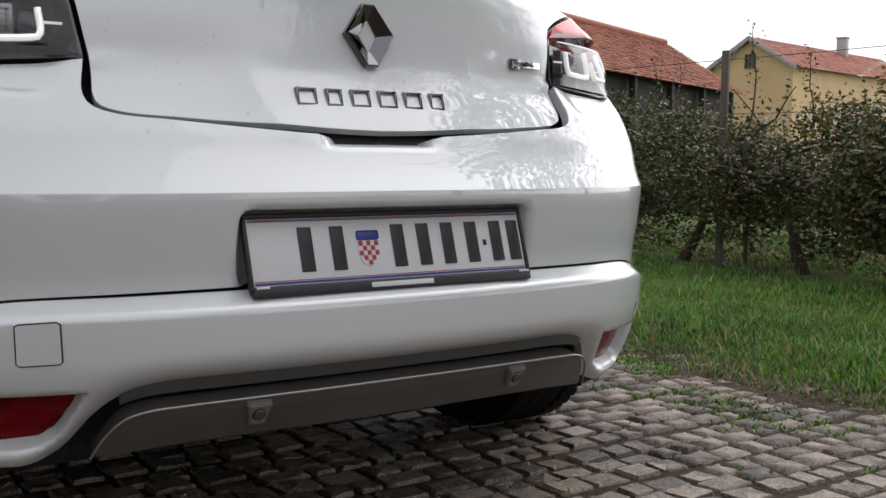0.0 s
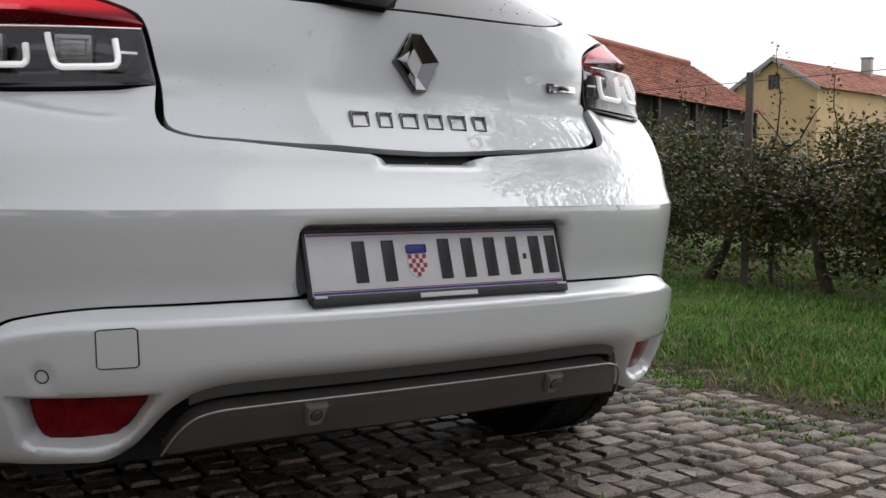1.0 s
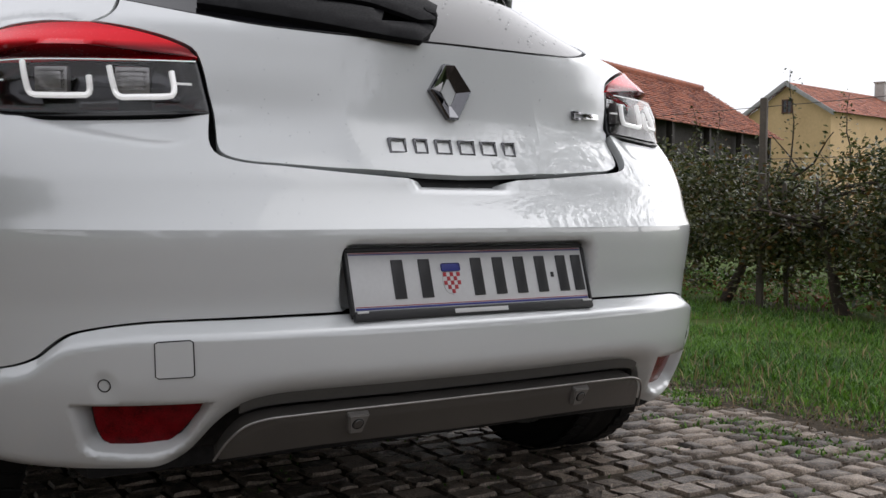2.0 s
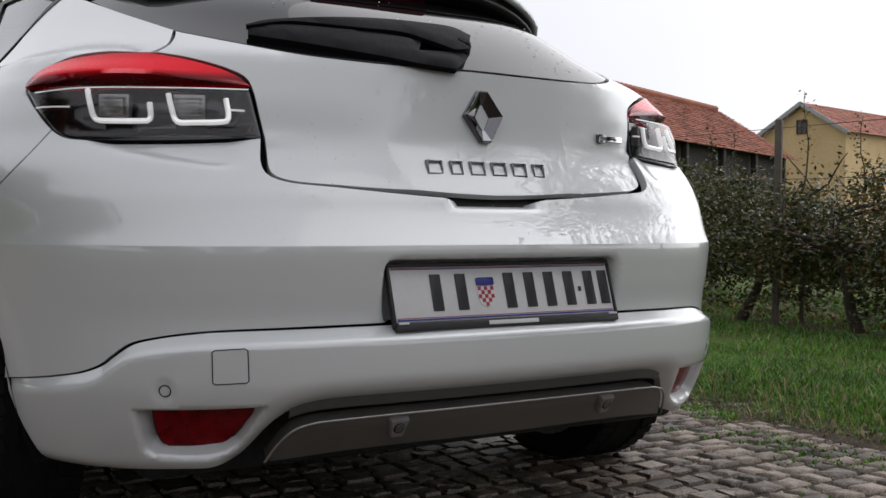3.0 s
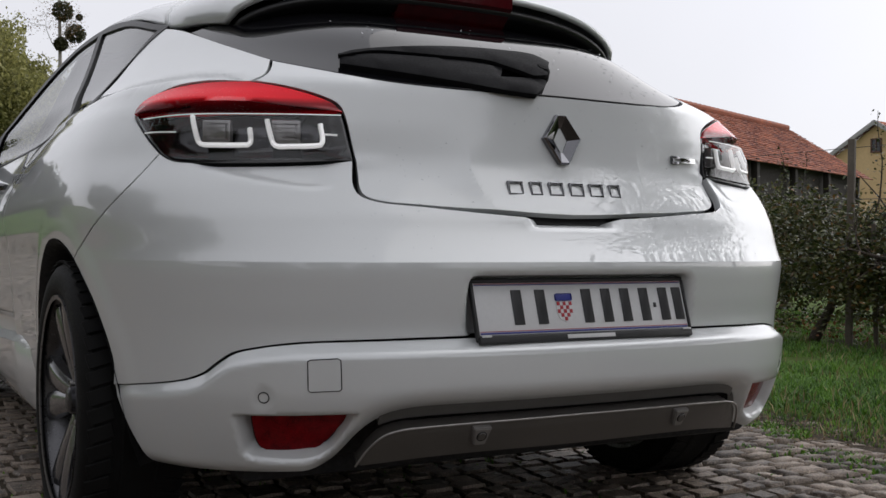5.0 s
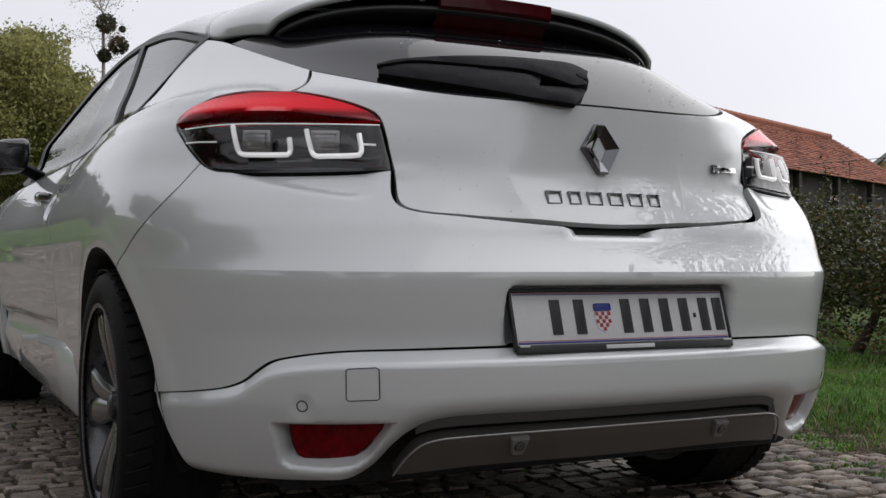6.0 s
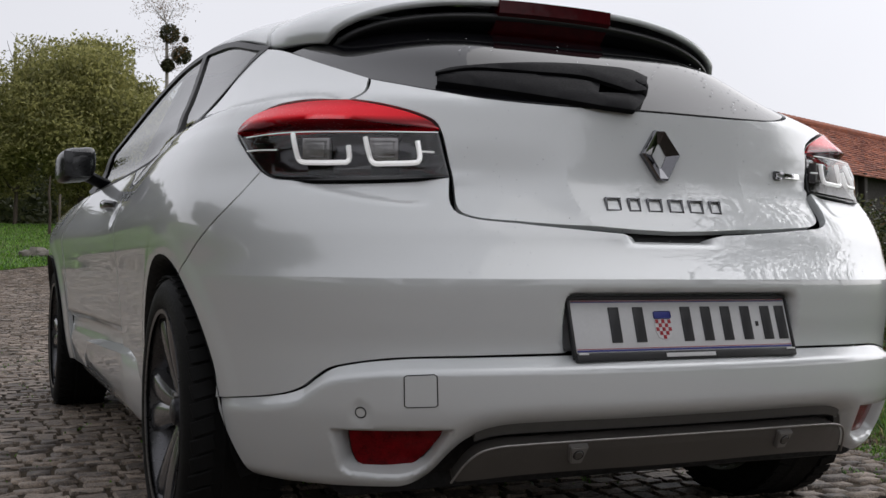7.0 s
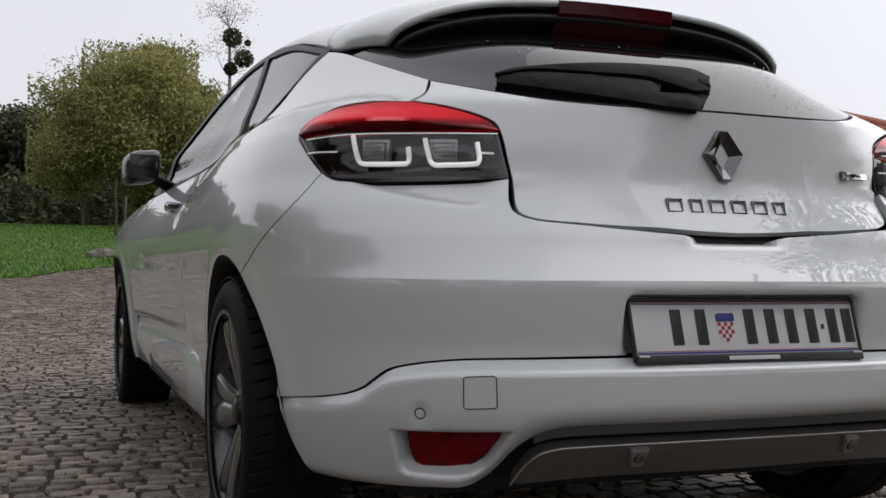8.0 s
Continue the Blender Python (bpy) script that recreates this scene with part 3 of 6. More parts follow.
sheet("diffuser", both(half), low_surf, diffuser_grey, car, "satin grey diffuser", step=0.008, press=diffuser_press, rim=0.03)
# an added steel bar stands in for the highlight on the rounded lip
bm = bmesh.new()
q = np.array(curve(LIP, 0.006))
q = np.vstack([q[::-1] * np.array([-1, 1]), q[1:]])
tube(bm, [tuple(v + np.array([0, -0.001, 0.001])) for v in low_surf(q[:, 0], q[:, 1])], 0.0022, 10)
part("diffuser_edge_highlight", bm, steel, car, "thin steel bar drawing the highlight on the diffuser's upper edge")

# tailgate
half = curve(GATE)[:-1] + curve(LAMP_IN)[:-1] + curve(HATCH)[:-1] + curve(GLASS[::-1])


gate_line = lambda z: spl(z, [(0.70, 0.065), (0.742, 0.091), (0.80, 0.136), (0.837, 0.155), (0.95, 0.158)])
kz = np.arange(0.735, 0.905, 0.009)
KINK = np.vstack([np.stack([gate_line(kz) - 0.0008, kz], 1), np.stack([gate_line(kz) + 0.0008, kz], 1)[::-1]])


def gate_press(q):
    """Flat middle with a crease towards each lower corner."""
    a = np.abs(q[:, 0])
    line = gate_line(q[:, 1])
    hollow = 0.013 * (1 - np.exp(-np.maximum(a - line, 0) / 0.06)) * smooth01((0.915 - q[:, 1]) / 0.11)
    fin = np.exp(-((q[:, 1] - 0.831 - (0.336 - a) * 0.05) / 0.006) ** 2) * smooth01((a - 0.27) / 0.06)
    return hollow - 0.006 * fin


# the shut line is narrow beside the lamps and wider along the bottom edge
rimline = np.array(both(half))
rimline = shrink(rimline, 0.0088 - 0.0045 * smooth01((rimline[:, 1:] - 0.79) / 0.06))
sheet("tailgate", rimline, body, paint, car, "white tailgate", step=0.010, gap=0.0, press=gate_press, follow=[KINK, mirrored(KINK)])

# rear window
half = curve(GLASS)[:-1] + curve([(0.497, 1.048), (0.56, 1.085), (0.625, 1.128), (0.67, 1.16)])[:-1] + curve([(0.67, 1.16), (0.5, 1.20), (0.3, 1.235), (0, 1.255)])
REAR_GLASS = [(0.96, 0.12), (0.985, 0.146), (1.0, 0.166), (1.05, 0.237), (1.1, 0.318), (1.15, 0.412), (1.2, 0.535), (1.23, 0.65), (1.27, 0.85), (1.36, 1.25)]


def glass_surf(s, z):
    p = body(s, z)
    p[..., 1] += (spl(z, REAR_GLASS) - spl(z, REAR)) * (1 - smooth01((np.abs(s) - 0.16) / 0.42))
    return p


sheet("rear_window", both(half), glass_surf, rear_glass, car, "black-bordered sloping rear window", step=0.02, gap=0.003, press=lambda q: 0.004 + 0 * q[:, 0])
sheet("window_seal", both(half), body, trim_black, car, step=0.03, gap=0.0015, press=lambda q: 0.008 + 0 * q[:, 0])

# body sides, left then mirrored to the right
front = arch_run(-10, 118, 26)
QUARTER = [curve([(1.66, 0.30), (1.66, 0.80), (1.56, 0.93), (1.44, 1.003)]), curve([(1.44, 1.003), (1.25, 1.004), (1.059, 0.997)]),
           curve([(1.059, 0.997), (0.986, 1.025), (0.909, 1.107), (0.815, 1.180), (0.785, 1.197)]), curve([(0.785, 1.197), (0.70, 1.168), (0.63, 1.130), (0.497, 1.048)]),
           curve(HATCH[::-1]), curve(LAMP_OUT), curve(DIAG[::-1]), curve([(0.859, 0.677), front[-1]]), curve(front[::-1]), curve([front[0], (front[0][0], 0.245)]), curve([(front[0][0], 0.245), (1.66, 0.245)]), curve([(1.66, 0.245), (1.66, 0.30)])]
quarter = np.array([p for r in QUARTER for p in r[:-1]])


# a shallow pointed hollow runs along the shoulder above the lamp
HOLLOW = loop_of([(0.562, 0.9885), (0.608, 0.990), (0.681, 0.991), (0.797, 0.993), (0.96, 1.0)], [(0.96, 1.0), (0.809, 1.005), (0.701, 1.0115), (0.643, 1.011), (0.600, 1.004), (0.562, 0.9885)], step=0.008)


def flare_press(q, centre=AXLE):
    d = np.where(inside(HOLLOW, q), away(HOLLOW, q), 0)
    b = body(q[:, 0], q[:, 1])
    flare = ARCH + 0.075 - np.hypot(b[:, 1] - centre, q[:, 1] - HUB_Z)
    waist = np.exp(-((q[:, 1] - 0.985) / 0.012) ** 2) * smooth01((q[:, 0] - 0.55) / 0.1)
    return -0.0045 * smooth01(flare / 0.045) - 0.006 * waist + 0.005 * smooth01(d / 0.004)


def mirror_x(surf):
    return lambda a, b: surf(a, b) * np.array([-1, 1, 1])


left_body = mirror_x(body)
for surf in (left_body, body):
    sheet("quarter_panel", quarter, surf, paint, car, "white rear quarter panel", step=0.013, press=flare_press, follow=steps_in(HOLLOW, (0.0, 0.003)))

BELT = [(1.0, 0.997), (1.35, 1.008), (1.75, 0.985), (2.3, 0.945), (2.75, 0.922), (3.1, 0.895), (3.5, 0.85), (4.0, 0.76), (4.2, 0.68)]
right_flank = mirror_x(flank)
DOOR = np.array([p for r in (curve([(1.615, 0.245), (1.615, 0.80), (1.52, 0.93), (1.41, 1.003)]), curve([(1.41, 1.003), (1.75, 0.985), (2.3, 0.945), (2.78, 0.92)]), curve([(2.78, 0.92), (2.93, 0.75), (2.95, 0.5), (2.93, 0.245)]), curve([(2.93, 0.245), (1.615, 0.245)])) for p in r[:-1]])


def door_press(q):
    under = 0.462 - 0.012 * (q[:, 0] - 1.3) - q[:, 1]
    scoop = smooth01(under / 0.010) * (1 - smooth01((under - 0.02) / 0.10)) * 1.7
    grip = np.hypot((q[:, 0] - 1.72) / 0.06, (q[:, 1] - 0.80) / 0.035)
    return 0.012 * scoop + 0.016 * smooth01((1 - grip) / 0.5)


for surf in (flank, right_flank):
    sheet("door", DOOR, surf, paint, car, "white closed door", step=0.016, press=door_press)
FRONT_AXLE = AXLE + 2.64
arc = [(FRONT_AXLE + ARCH * math.cos(radians(a)), HUB_Z + ARCH * math.sin(radians(a))) for a in range(190, -12, -8)]
FENDER = np.array([p for r in (curve([(2.955, 0.245), (2.975, 0.5), (2.955, 0.75), (2.81, 0.918)]), curve([(2.81, 0.918), (3.1, 0.895), (3.5, 0.85), (4.0, 0.76), (4.2, 0.68)]), curve([(4.2, 0.68), (4.22, 0.5), (4.2, 0.25)]), curve([(4.2, 0.25), arc[-1]]), curve(arc[::-1]), curve([arc[0], (arc[0][0], 0.245)]), curve([(arc[0][0], 0.245), (2.955, 0.245)])) for p in r[:-1]])
for surf in (flank, right_flank):
    sheet("front_wing", FENDER, surf, paint, car, "white front wing", step=0.02, press=lambda q: -0.008 * smooth01((ARCH + 0.1 - np.hypot(q[:, 0] - FRONT_AXLE, q[:, 1] - HUB_Z)) / 0.08))

# side windows with their black frames
QWIN = np.array([p for r in (curve([(1.03, 1.006), (1.36, 1.018)]), curve([(1.36, 1.018), (1.86, 1.338)]), curve([(1.86, 1.338), (1.395, 1.278), (0.945, 1.187)]), curve([(0.945, 1.187), (0.93, 1.11), (0.95, 1.04), (1.03, 1.006)])) for p in r[:-1]])
DWIN = np.array([p for r in (curve([(1.43, 1.015), (1.75, 0.995), (2.3, 0.955), (2.72, 0.93)]), curve([(2.72, 0.93), (2.86, 1.0), (2.78, 1.10), (2.55, 1.245), (2.25, 1.335), (1.95, 1.345)]), curve([(1.95, 1.345), (1.43, 1.015)])) for p in r[:-1]])
FRAME = np.array([p for r in (curve([(0.93, 1.0), (1.35, 1.004), (1.75, 0.98), (2.3, 0.94), (2.80, 0.916)]), curve([(2.80, 0.916), (3.0, 0.96), (2.85, 1.12), (2.60, 1.275), (2.27, 1.368), (1.87, 1.366), (1.395, 1.300), (0.90, 1.196)]), curve([(0.90, 1.196), (0.91, 1.10), (0.93, 1.0)])) for p in r[:-1]])
window_surf = lambda y, z: body(-s_of(y, z), z)
grow = lambda poly, d: shrink(np.array(poly), -d)
for surf in (window_surf, mirror_x(window_surf)):
    sheet("window_frame", FRAME, surf, trim_black, car, "black window surround", step=0.02, rim=0.02, holes=(grow(QWIN, 0.004)[::-1], grow(DWIN, 0.004)[::-1]), lift=0.002)
    sheet("side_window", QWIN, surf, side_glass, car, "fixed quarter window", step=0.02, gap=-0.006, rim=0.0, press=lambda q: 0.004 + 0 * q[:, 0])
    sheet("side_window", DWIN, surf, side_glass, car, "closed door window", step=0.02, gap=-0.006, rim=0.0, press=lambda q: 0.004 + 0 * q[:, 0])

# roof and the hatch top that runs out into the spoiler


def crown(name, stations, mat, label, ns=60, nt=24, full=0.55, thick=0.02):
    """Lofted roof panel. Each station: middle y, middle z, edge x, edge y, edge z."""
    st = np.array(stations)
    ts = np.linspace(0, 1, nt)
    k = np.linspace(0, 1, len(st))
    col = [spl(ts, np.stack([k, st[:, i]], 1)) for i in range(5)]
    verts, faces = [], []
    us = np.linspace(-1, 1, ns)
    for j in range(nt):
        cy, cz, ex, ey, ez = [c[j] for c in col]
        for u in us:
            w = (1 - abs(u) ** 2.6) ** full
            verts.append((ex * u * (1 + 0.02 * (1 - abs(u))), ey + (cy - ey) * w, ez + (cz - ez) * w))
    for j in range(nt - 1):
        for i in range(ns - 1):
            a = j * ns + i
            faces.append((a, a + 1, a + ns + 1, a + ns))
    ob = mesh_object(name, verts, faces, mat, car, label)
    so = ob.modifiers.new("thickness", "SOLIDIFY")
    so.thickness, so.offset = thick, -1
    return ob


HATCH_END = (1.22, 1.393, 0.617, 0.915, 1.196)
crown("hatch_top", [(0.567, 1.292, 0.556, 0.680, 1.172), (0.692, 1.329, 0.585, 0.763, 1.183), (0.95, 1.372, 0.607, 0.845, 1.190), HATCH_END], paint, "white tailgate top with spoiler lip", thick=0.015)
crown("roof", [(1.228, 1.394, 0.617, 0.925, 1.198), (1.42, 1.405, 0.585, 1.40, 1.306), (1.95, 1.412, 0.560, 1.95, 1.372), (2.35, 1.388, 0.555, 2.36, 1.366)], paint, "white roof")
# windscreen, bonnet
crown("windscreen", [(2.36, 1.386, 0.553, 2.38, 1.362), (2.9, 1.17, 0.62, 2.80, 1.13), (3.3, 0.96, 0.70, 3.05, 0.93)], window_glass, "windscreen", full=0.5, thick=0.006)
crown("bonnet", [(3.28, 0.955, 0.72, 3.0, 0.915), (3.8, 0.90, 0.76, 3.6, 0.85), (4.25, 0.72, 0.60, 4.18, 0.66)], paint, "white bonnet", full=0.5)


# dark inside: floor pan, wheel housings, cabin tub, so that gaps and openings are dark
bm = bmesh.new()
box(bm, 1.30, 3.9, 0.06, pose(0, 2.2, 0.24), 0.02)
part("floor_pan", bm, dark_inner, car, "dark underside")
for nm, w, l, h, y, z in (("boot_tub", 1.10, 0.30, 0.50, 0.36, 0.50), ("cabin_tub", 1.15, 1.9, 0.62, 1.55, 0.56), ("engine_bay", 1.15, 1.0, 0.45, 3.4, 0.55)):
    bm = bmesh.new()
    box(bm, w, l, h, pose(0, y, z), 0.03)
    part(nm, bm, dark_inner, car)
# inner skin a little inside the panels
gs, gz = np.meshgrid(np.linspace(-0.66, 0.66, 60), np.linspace(0.31, 0.97, 30))
inner = body(gs, gz)
inner[..., 0] *= 0.955
inner[..., 1] += 0.062
vs = inner.reshape(-1, 3)
fs = [(j * 60 + i, j * 60 + i + 1, j * 60 + i + 61, j * 60 + i + 60) for j in range(29) for i in range(59)]
mesh_object("inner_skin", vs, fs, dark_inner, car, "dark inner skin behind the panels")
# rear shelf and cabin back wall, headlining
crown("headlining", [(0.66, 1.20, 0.50, 0.80, 1.13), (1.22, 1.36, 0.58, 1.0, 1.17), (2.3, 1.35, 0.52, 2.3, 1.32)], dark_inner, "dark headlining", thick=0.01)
crown("spoiler_underside", [(0.576, 1.262, 0.544, 0.687, 1.152), (0.650, 1.232, 0.532, 0.715, 1.147), (0.74, 1.225, 0.535, 0.75, 1.145)], black_plastic, "black underside of the spoiler", thick=0.012, nt=8)


def crown_edge(stations, u, down=0.0):
    """A point on the spoiler's lip at u of its half width."""
    cy, cz, ex, ey, ez = stations
    w = (1 - abs(u) ** 2.6) ** 0.55
    return Vector((ex * u * (1 + 0.02 * (1 - abs(u))), ey + (cy - ey) * w, ez + (cz - ez) * w - down))


LIP_ST = (0.567, 1.292, 0.556, 0.680, 1.172)
bm = bmesh.new()
rows_v = []
for k in range(17):
    u = -0.275 + 0.55 * k / 16
    p = crown_edge(LIP_ST, u)
    rows_v.append([bm.verts.new(p + Vector(d)) for d in ((0, 0.02, 0.006), (0, -0.004, 0.0), (0, -0.003, -0.030), (0, 0.014, -0.045), (0, 0.05, -0.08), (0, 0.07, -0.06), (0, 0.05, -0.01))])
for a, b in zip(rows_v[:-1], rows_v[1:]):
    for i in range(7):
        bm.faces.new((a[i], a[(i + 1) % 7], b[(i + 1) % 7], b[i]))
bm.faces.new(rows_v[0])
bm.faces.new(rows_v[-1][::-1])
part("high_brake_lamp", bm, dark_red_lens, car, "dark red high-level brake lamp in the spoiler")

# side rocker
for sx in (-1, 1):
    bm = bmesh.new()
    prof = [(0.840, 0.20), (0.868, 0.235), (0.882, 0.30), (0.886, 0.372), (0.868, 0.392), (0.80, 0.39), (0.80, 0.20)]
    rows_v = []
    for k in range(19):
        y = 1.19 + (3.06 - 1.19) * k / 18
        rise = 0.03 * (1 - k / 18) - 0.04 * (k / 18)
        t = min(1, 0.55 + 0.45 * min(k, 18 - k) / 3)
        rows_v.append([bm.verts.new((sx * (0.80 + (x - 0.80) * t), y, 0.2 + (z - 0.2) * (0.85 + 0.15 * t) + rise * (z - 0.2) / 0.2)) for x, z in prof])
    for a, b in zip(rows_v[:-1], rows_v[1:]):
        for i in range(7):
            bm.faces.new((a[i], a[(i + 1) % 7], b[(i + 1) % 7], b[i]))
    bm.faces.new(rows_v[0])
    bm.faces.new(rows_v[-1][::-1])
    part("side_sill", bm, paint, car, "white side sill")
# wheel housings and arch returns
for cx, cy in ((-1, AXLE), (1, AXLE), (-1, FRONT_AXLE), (1, FRONT_AXLE)):
    bm = bmesh.new()
    rows_v = []
    for k in range(25):
        a = radians(-15 + 210 * k / 24)
        z = HUB_Z + ARCH * math.sin(a)
        y = cy + ARCH * math.cos(a)
        xo = float(np.abs(body(s_of(y, max(z, 0.2)), max(z, 0.2))[0])) + (0.007 if cy < 2 else 0.018)
        rr = ARCH - 0.018
        rows_v.append([bm.verts.new((cx * x, cy + r * math.cos(a), HUB_Z + r * math.sin(a))) for x, r in ((xo, ARCH + 0.001), (xo - 0.008, ARCH - 0.008), (xo - 0.03, rr), (0.60, rr + 0.02))])
    for a, b in zip(rows_v[:-1], rows_v[1:]):
        for i in range(3):
            bm.faces.new((a[i], a[i + 1], b[i + 1], b[i]))
    part("wheel_housing", bm, dark_inner, car, "black wheel housing")

# ---- wheels ----


def wheel(parent, cx, cy, steer=0):
    side = -1 if cx < 0 else 1
    m = pose(cx, cy, HUB_Z) @ Matrix.Rotation(radians(90) * side, 4, "Y")  # local z points outwards
    bm = bmesh.new()
    R, w = 0.3155, 0.1125
    prof = [(0.232, w - 0.012), (0.243, w - 0.004), (0.262, w), (0.285, w - 0.003), (0.300, w - 0.012), (0.3085, w - 0.026)]
    for z in (0.082, 0.078, 0.034, 0.030, -0.004, -0.008, -0.038, -0.042, -0.082, -0.086):
        prof.append((R - (0.0075 if prof and abs(z) in (0.078, 0.034, 0.004, 0.008, 0.038, 0.082) else 0) - abs(z) * 0.02, z))
    prof += [(0.3085, -w + 0.026), (0.300, -w + 0.012), (0.27, -w), (0.235, -w + 0.01)]
    lathe(bm, prof, m, 72)
    tyre = part("tyre", bm, rubber, parent, "black tyre", sharp=35)
    # tread blocks across the shoulders
    bm = bmesh.new()
    for k in range(52):
        for sgn in (-1, 1):
            a = 2 * math.pi * (k + 0.25 * sgn) / 52
            box(bm, 0.031, 0.050, 0.005, m @ Matrix.Rotation(a, 4, "Z") @ pose(0.3105, 0, sgn * 0.075) @ Matrix.Rotation(radians(90), 4, "Y") @ Matrix.Rotation(radians(90 + 14 * sgn), 4, "Z"), 0.0015, 1)
    tagged(part("tread", bm, rubber, parent, "tyre tread blocks", smooth=False), kind="stuff")
    rim = new("rim")
    rim.parent = parent
    rim.matrix_parent_inverse = parent.matrix_basis.inverted()
    bm = bmesh.new()
    lathe(bm, [(0.226, w - 0.004), (0.236, w - 0.002), (0.237, w - 0.010), (0.229, w - 0.018), (0.215, w - 0.04), (0.205, -0.05), (0.226, -0.10), (0.238, -0.109), (0.238, -0.113), (0.226, -0.111), (0.20, -0.05)], m, 72)
    part("rim_flange", bm, rim_dark, rim, "polished rim edge")
    bm = bmesh.new()
    lathe(bm, [(0.218, 0.012), (0.10, 0.0), (0.0, 0.0)], m, 48)
    part("rim_back", bm, dark_inner, rim)
    bm = bmesh.new()
    lathe(bm, [(0.229, -0.106), (0.222, -0.095), (0.205, -0.045), (0.198, -0.012), (0.10, -0.008), (0.0, -0.008)], m, 48)
    part("rim_barrel", bm, brake_dust, rim, "dusty inner side of the rim")
    bm = bmesh.new()
    lathe(bm, [(0.145, 0.022), (0.145, 0.034), (0.07, 0.036), (0.0, 0.036)], m, 48)
    part("brake_disc", bm, steel, rim, "bare steel brake disc")
    for k in range(5):
        spin = m @ Matrix.Rotation(2 * math.pi * k / 5 + 0.3, 4, "Z")
        bm = bmesh.new()
        for fork in (-1, 1):
            ring = []
            for t in np.linspace(0, 1, 9):
                r = 0.045 + 0.183 * t
                off = fork * (0.014 + 0.036 * t ** 1.6)
                half_w = 0.020 + 0.015 * t
                zt = w - 0.028 - 0.018 * (1 - t) ** 2 + 0.012 * t
                ring.append([bm.verts.new(spin @ Vector((r, off + dx * half_w, zt + dz))) for dx, dz in ((-1, -0.030), (-1, -0.006), (-0.55, 0.0), (0.55, 0.0), (1, -0.006), (1, -0.030))])
            for a, b in zip(ring[:-1], ring[1:]):
                for i in range(6):
                    bm.faces.new((a[i], a[(i + 1) % 6], b[(i + 1) % 6], b[i]))
            bm.faces.new(ring[0])
            bm.faces.new(ring[-1][::-1])
        part("spoke", bm, spoke_grey, rim, "split alloy spoke")
        bm = bmesh.new()
        lathe(bm, [(0.0, w - 0.040), (0.007, w - 0.040), (0.009, w - 0.052), (0.009, w - 0.07)], spin @ pose(0.052 * math.cos(0.63), 0.052 * math.sin(0.63), 0), 12)
        part("bolt", bm, steel, rim)
    bm = bmesh.new()
    lathe(bm, [(0.0, w - 0.026), (0.022, w - 0.027), (0.029, w - 0.032), (0.031, w - 0.05), (0.065, w - 0.058), (0.072, w - 0.08)], m, 40)
    part("hub_cap", bm, alloy_dark, rim, "dark hub cap")
    return tyre


for cx, cy in ((-0.785, AXLE), (0.785, AXLE), (-0.825, FRONT_AXLE), (0.825, FRONT_AXLE)):
    w_ob = new("wheel")
    w_ob.matrix_basis = pose(cx, cy, HUB_Z)
    w_ob.parent = car
    wheel(w_ob, cx, cy)

# ---- tail lamps ----
LAMP = np.array([p for r in (curve(LAMP_IN), curve(LAMP_OUT), curve(LAMP_LOW)) for p in r[:-1]])
RED_TOP = np.array([q for q in LAMP if q[1] > 0.9185])


def guide(bm, surf, pts, r, depth):
    q = np.array(curve(pts, 0.006))
    a = surf(q[:, 0], q[:, 1])
    a[:, 1] += depth
    tube(bm, [tuple(v) for v in a], r, 8, flat=1.0)


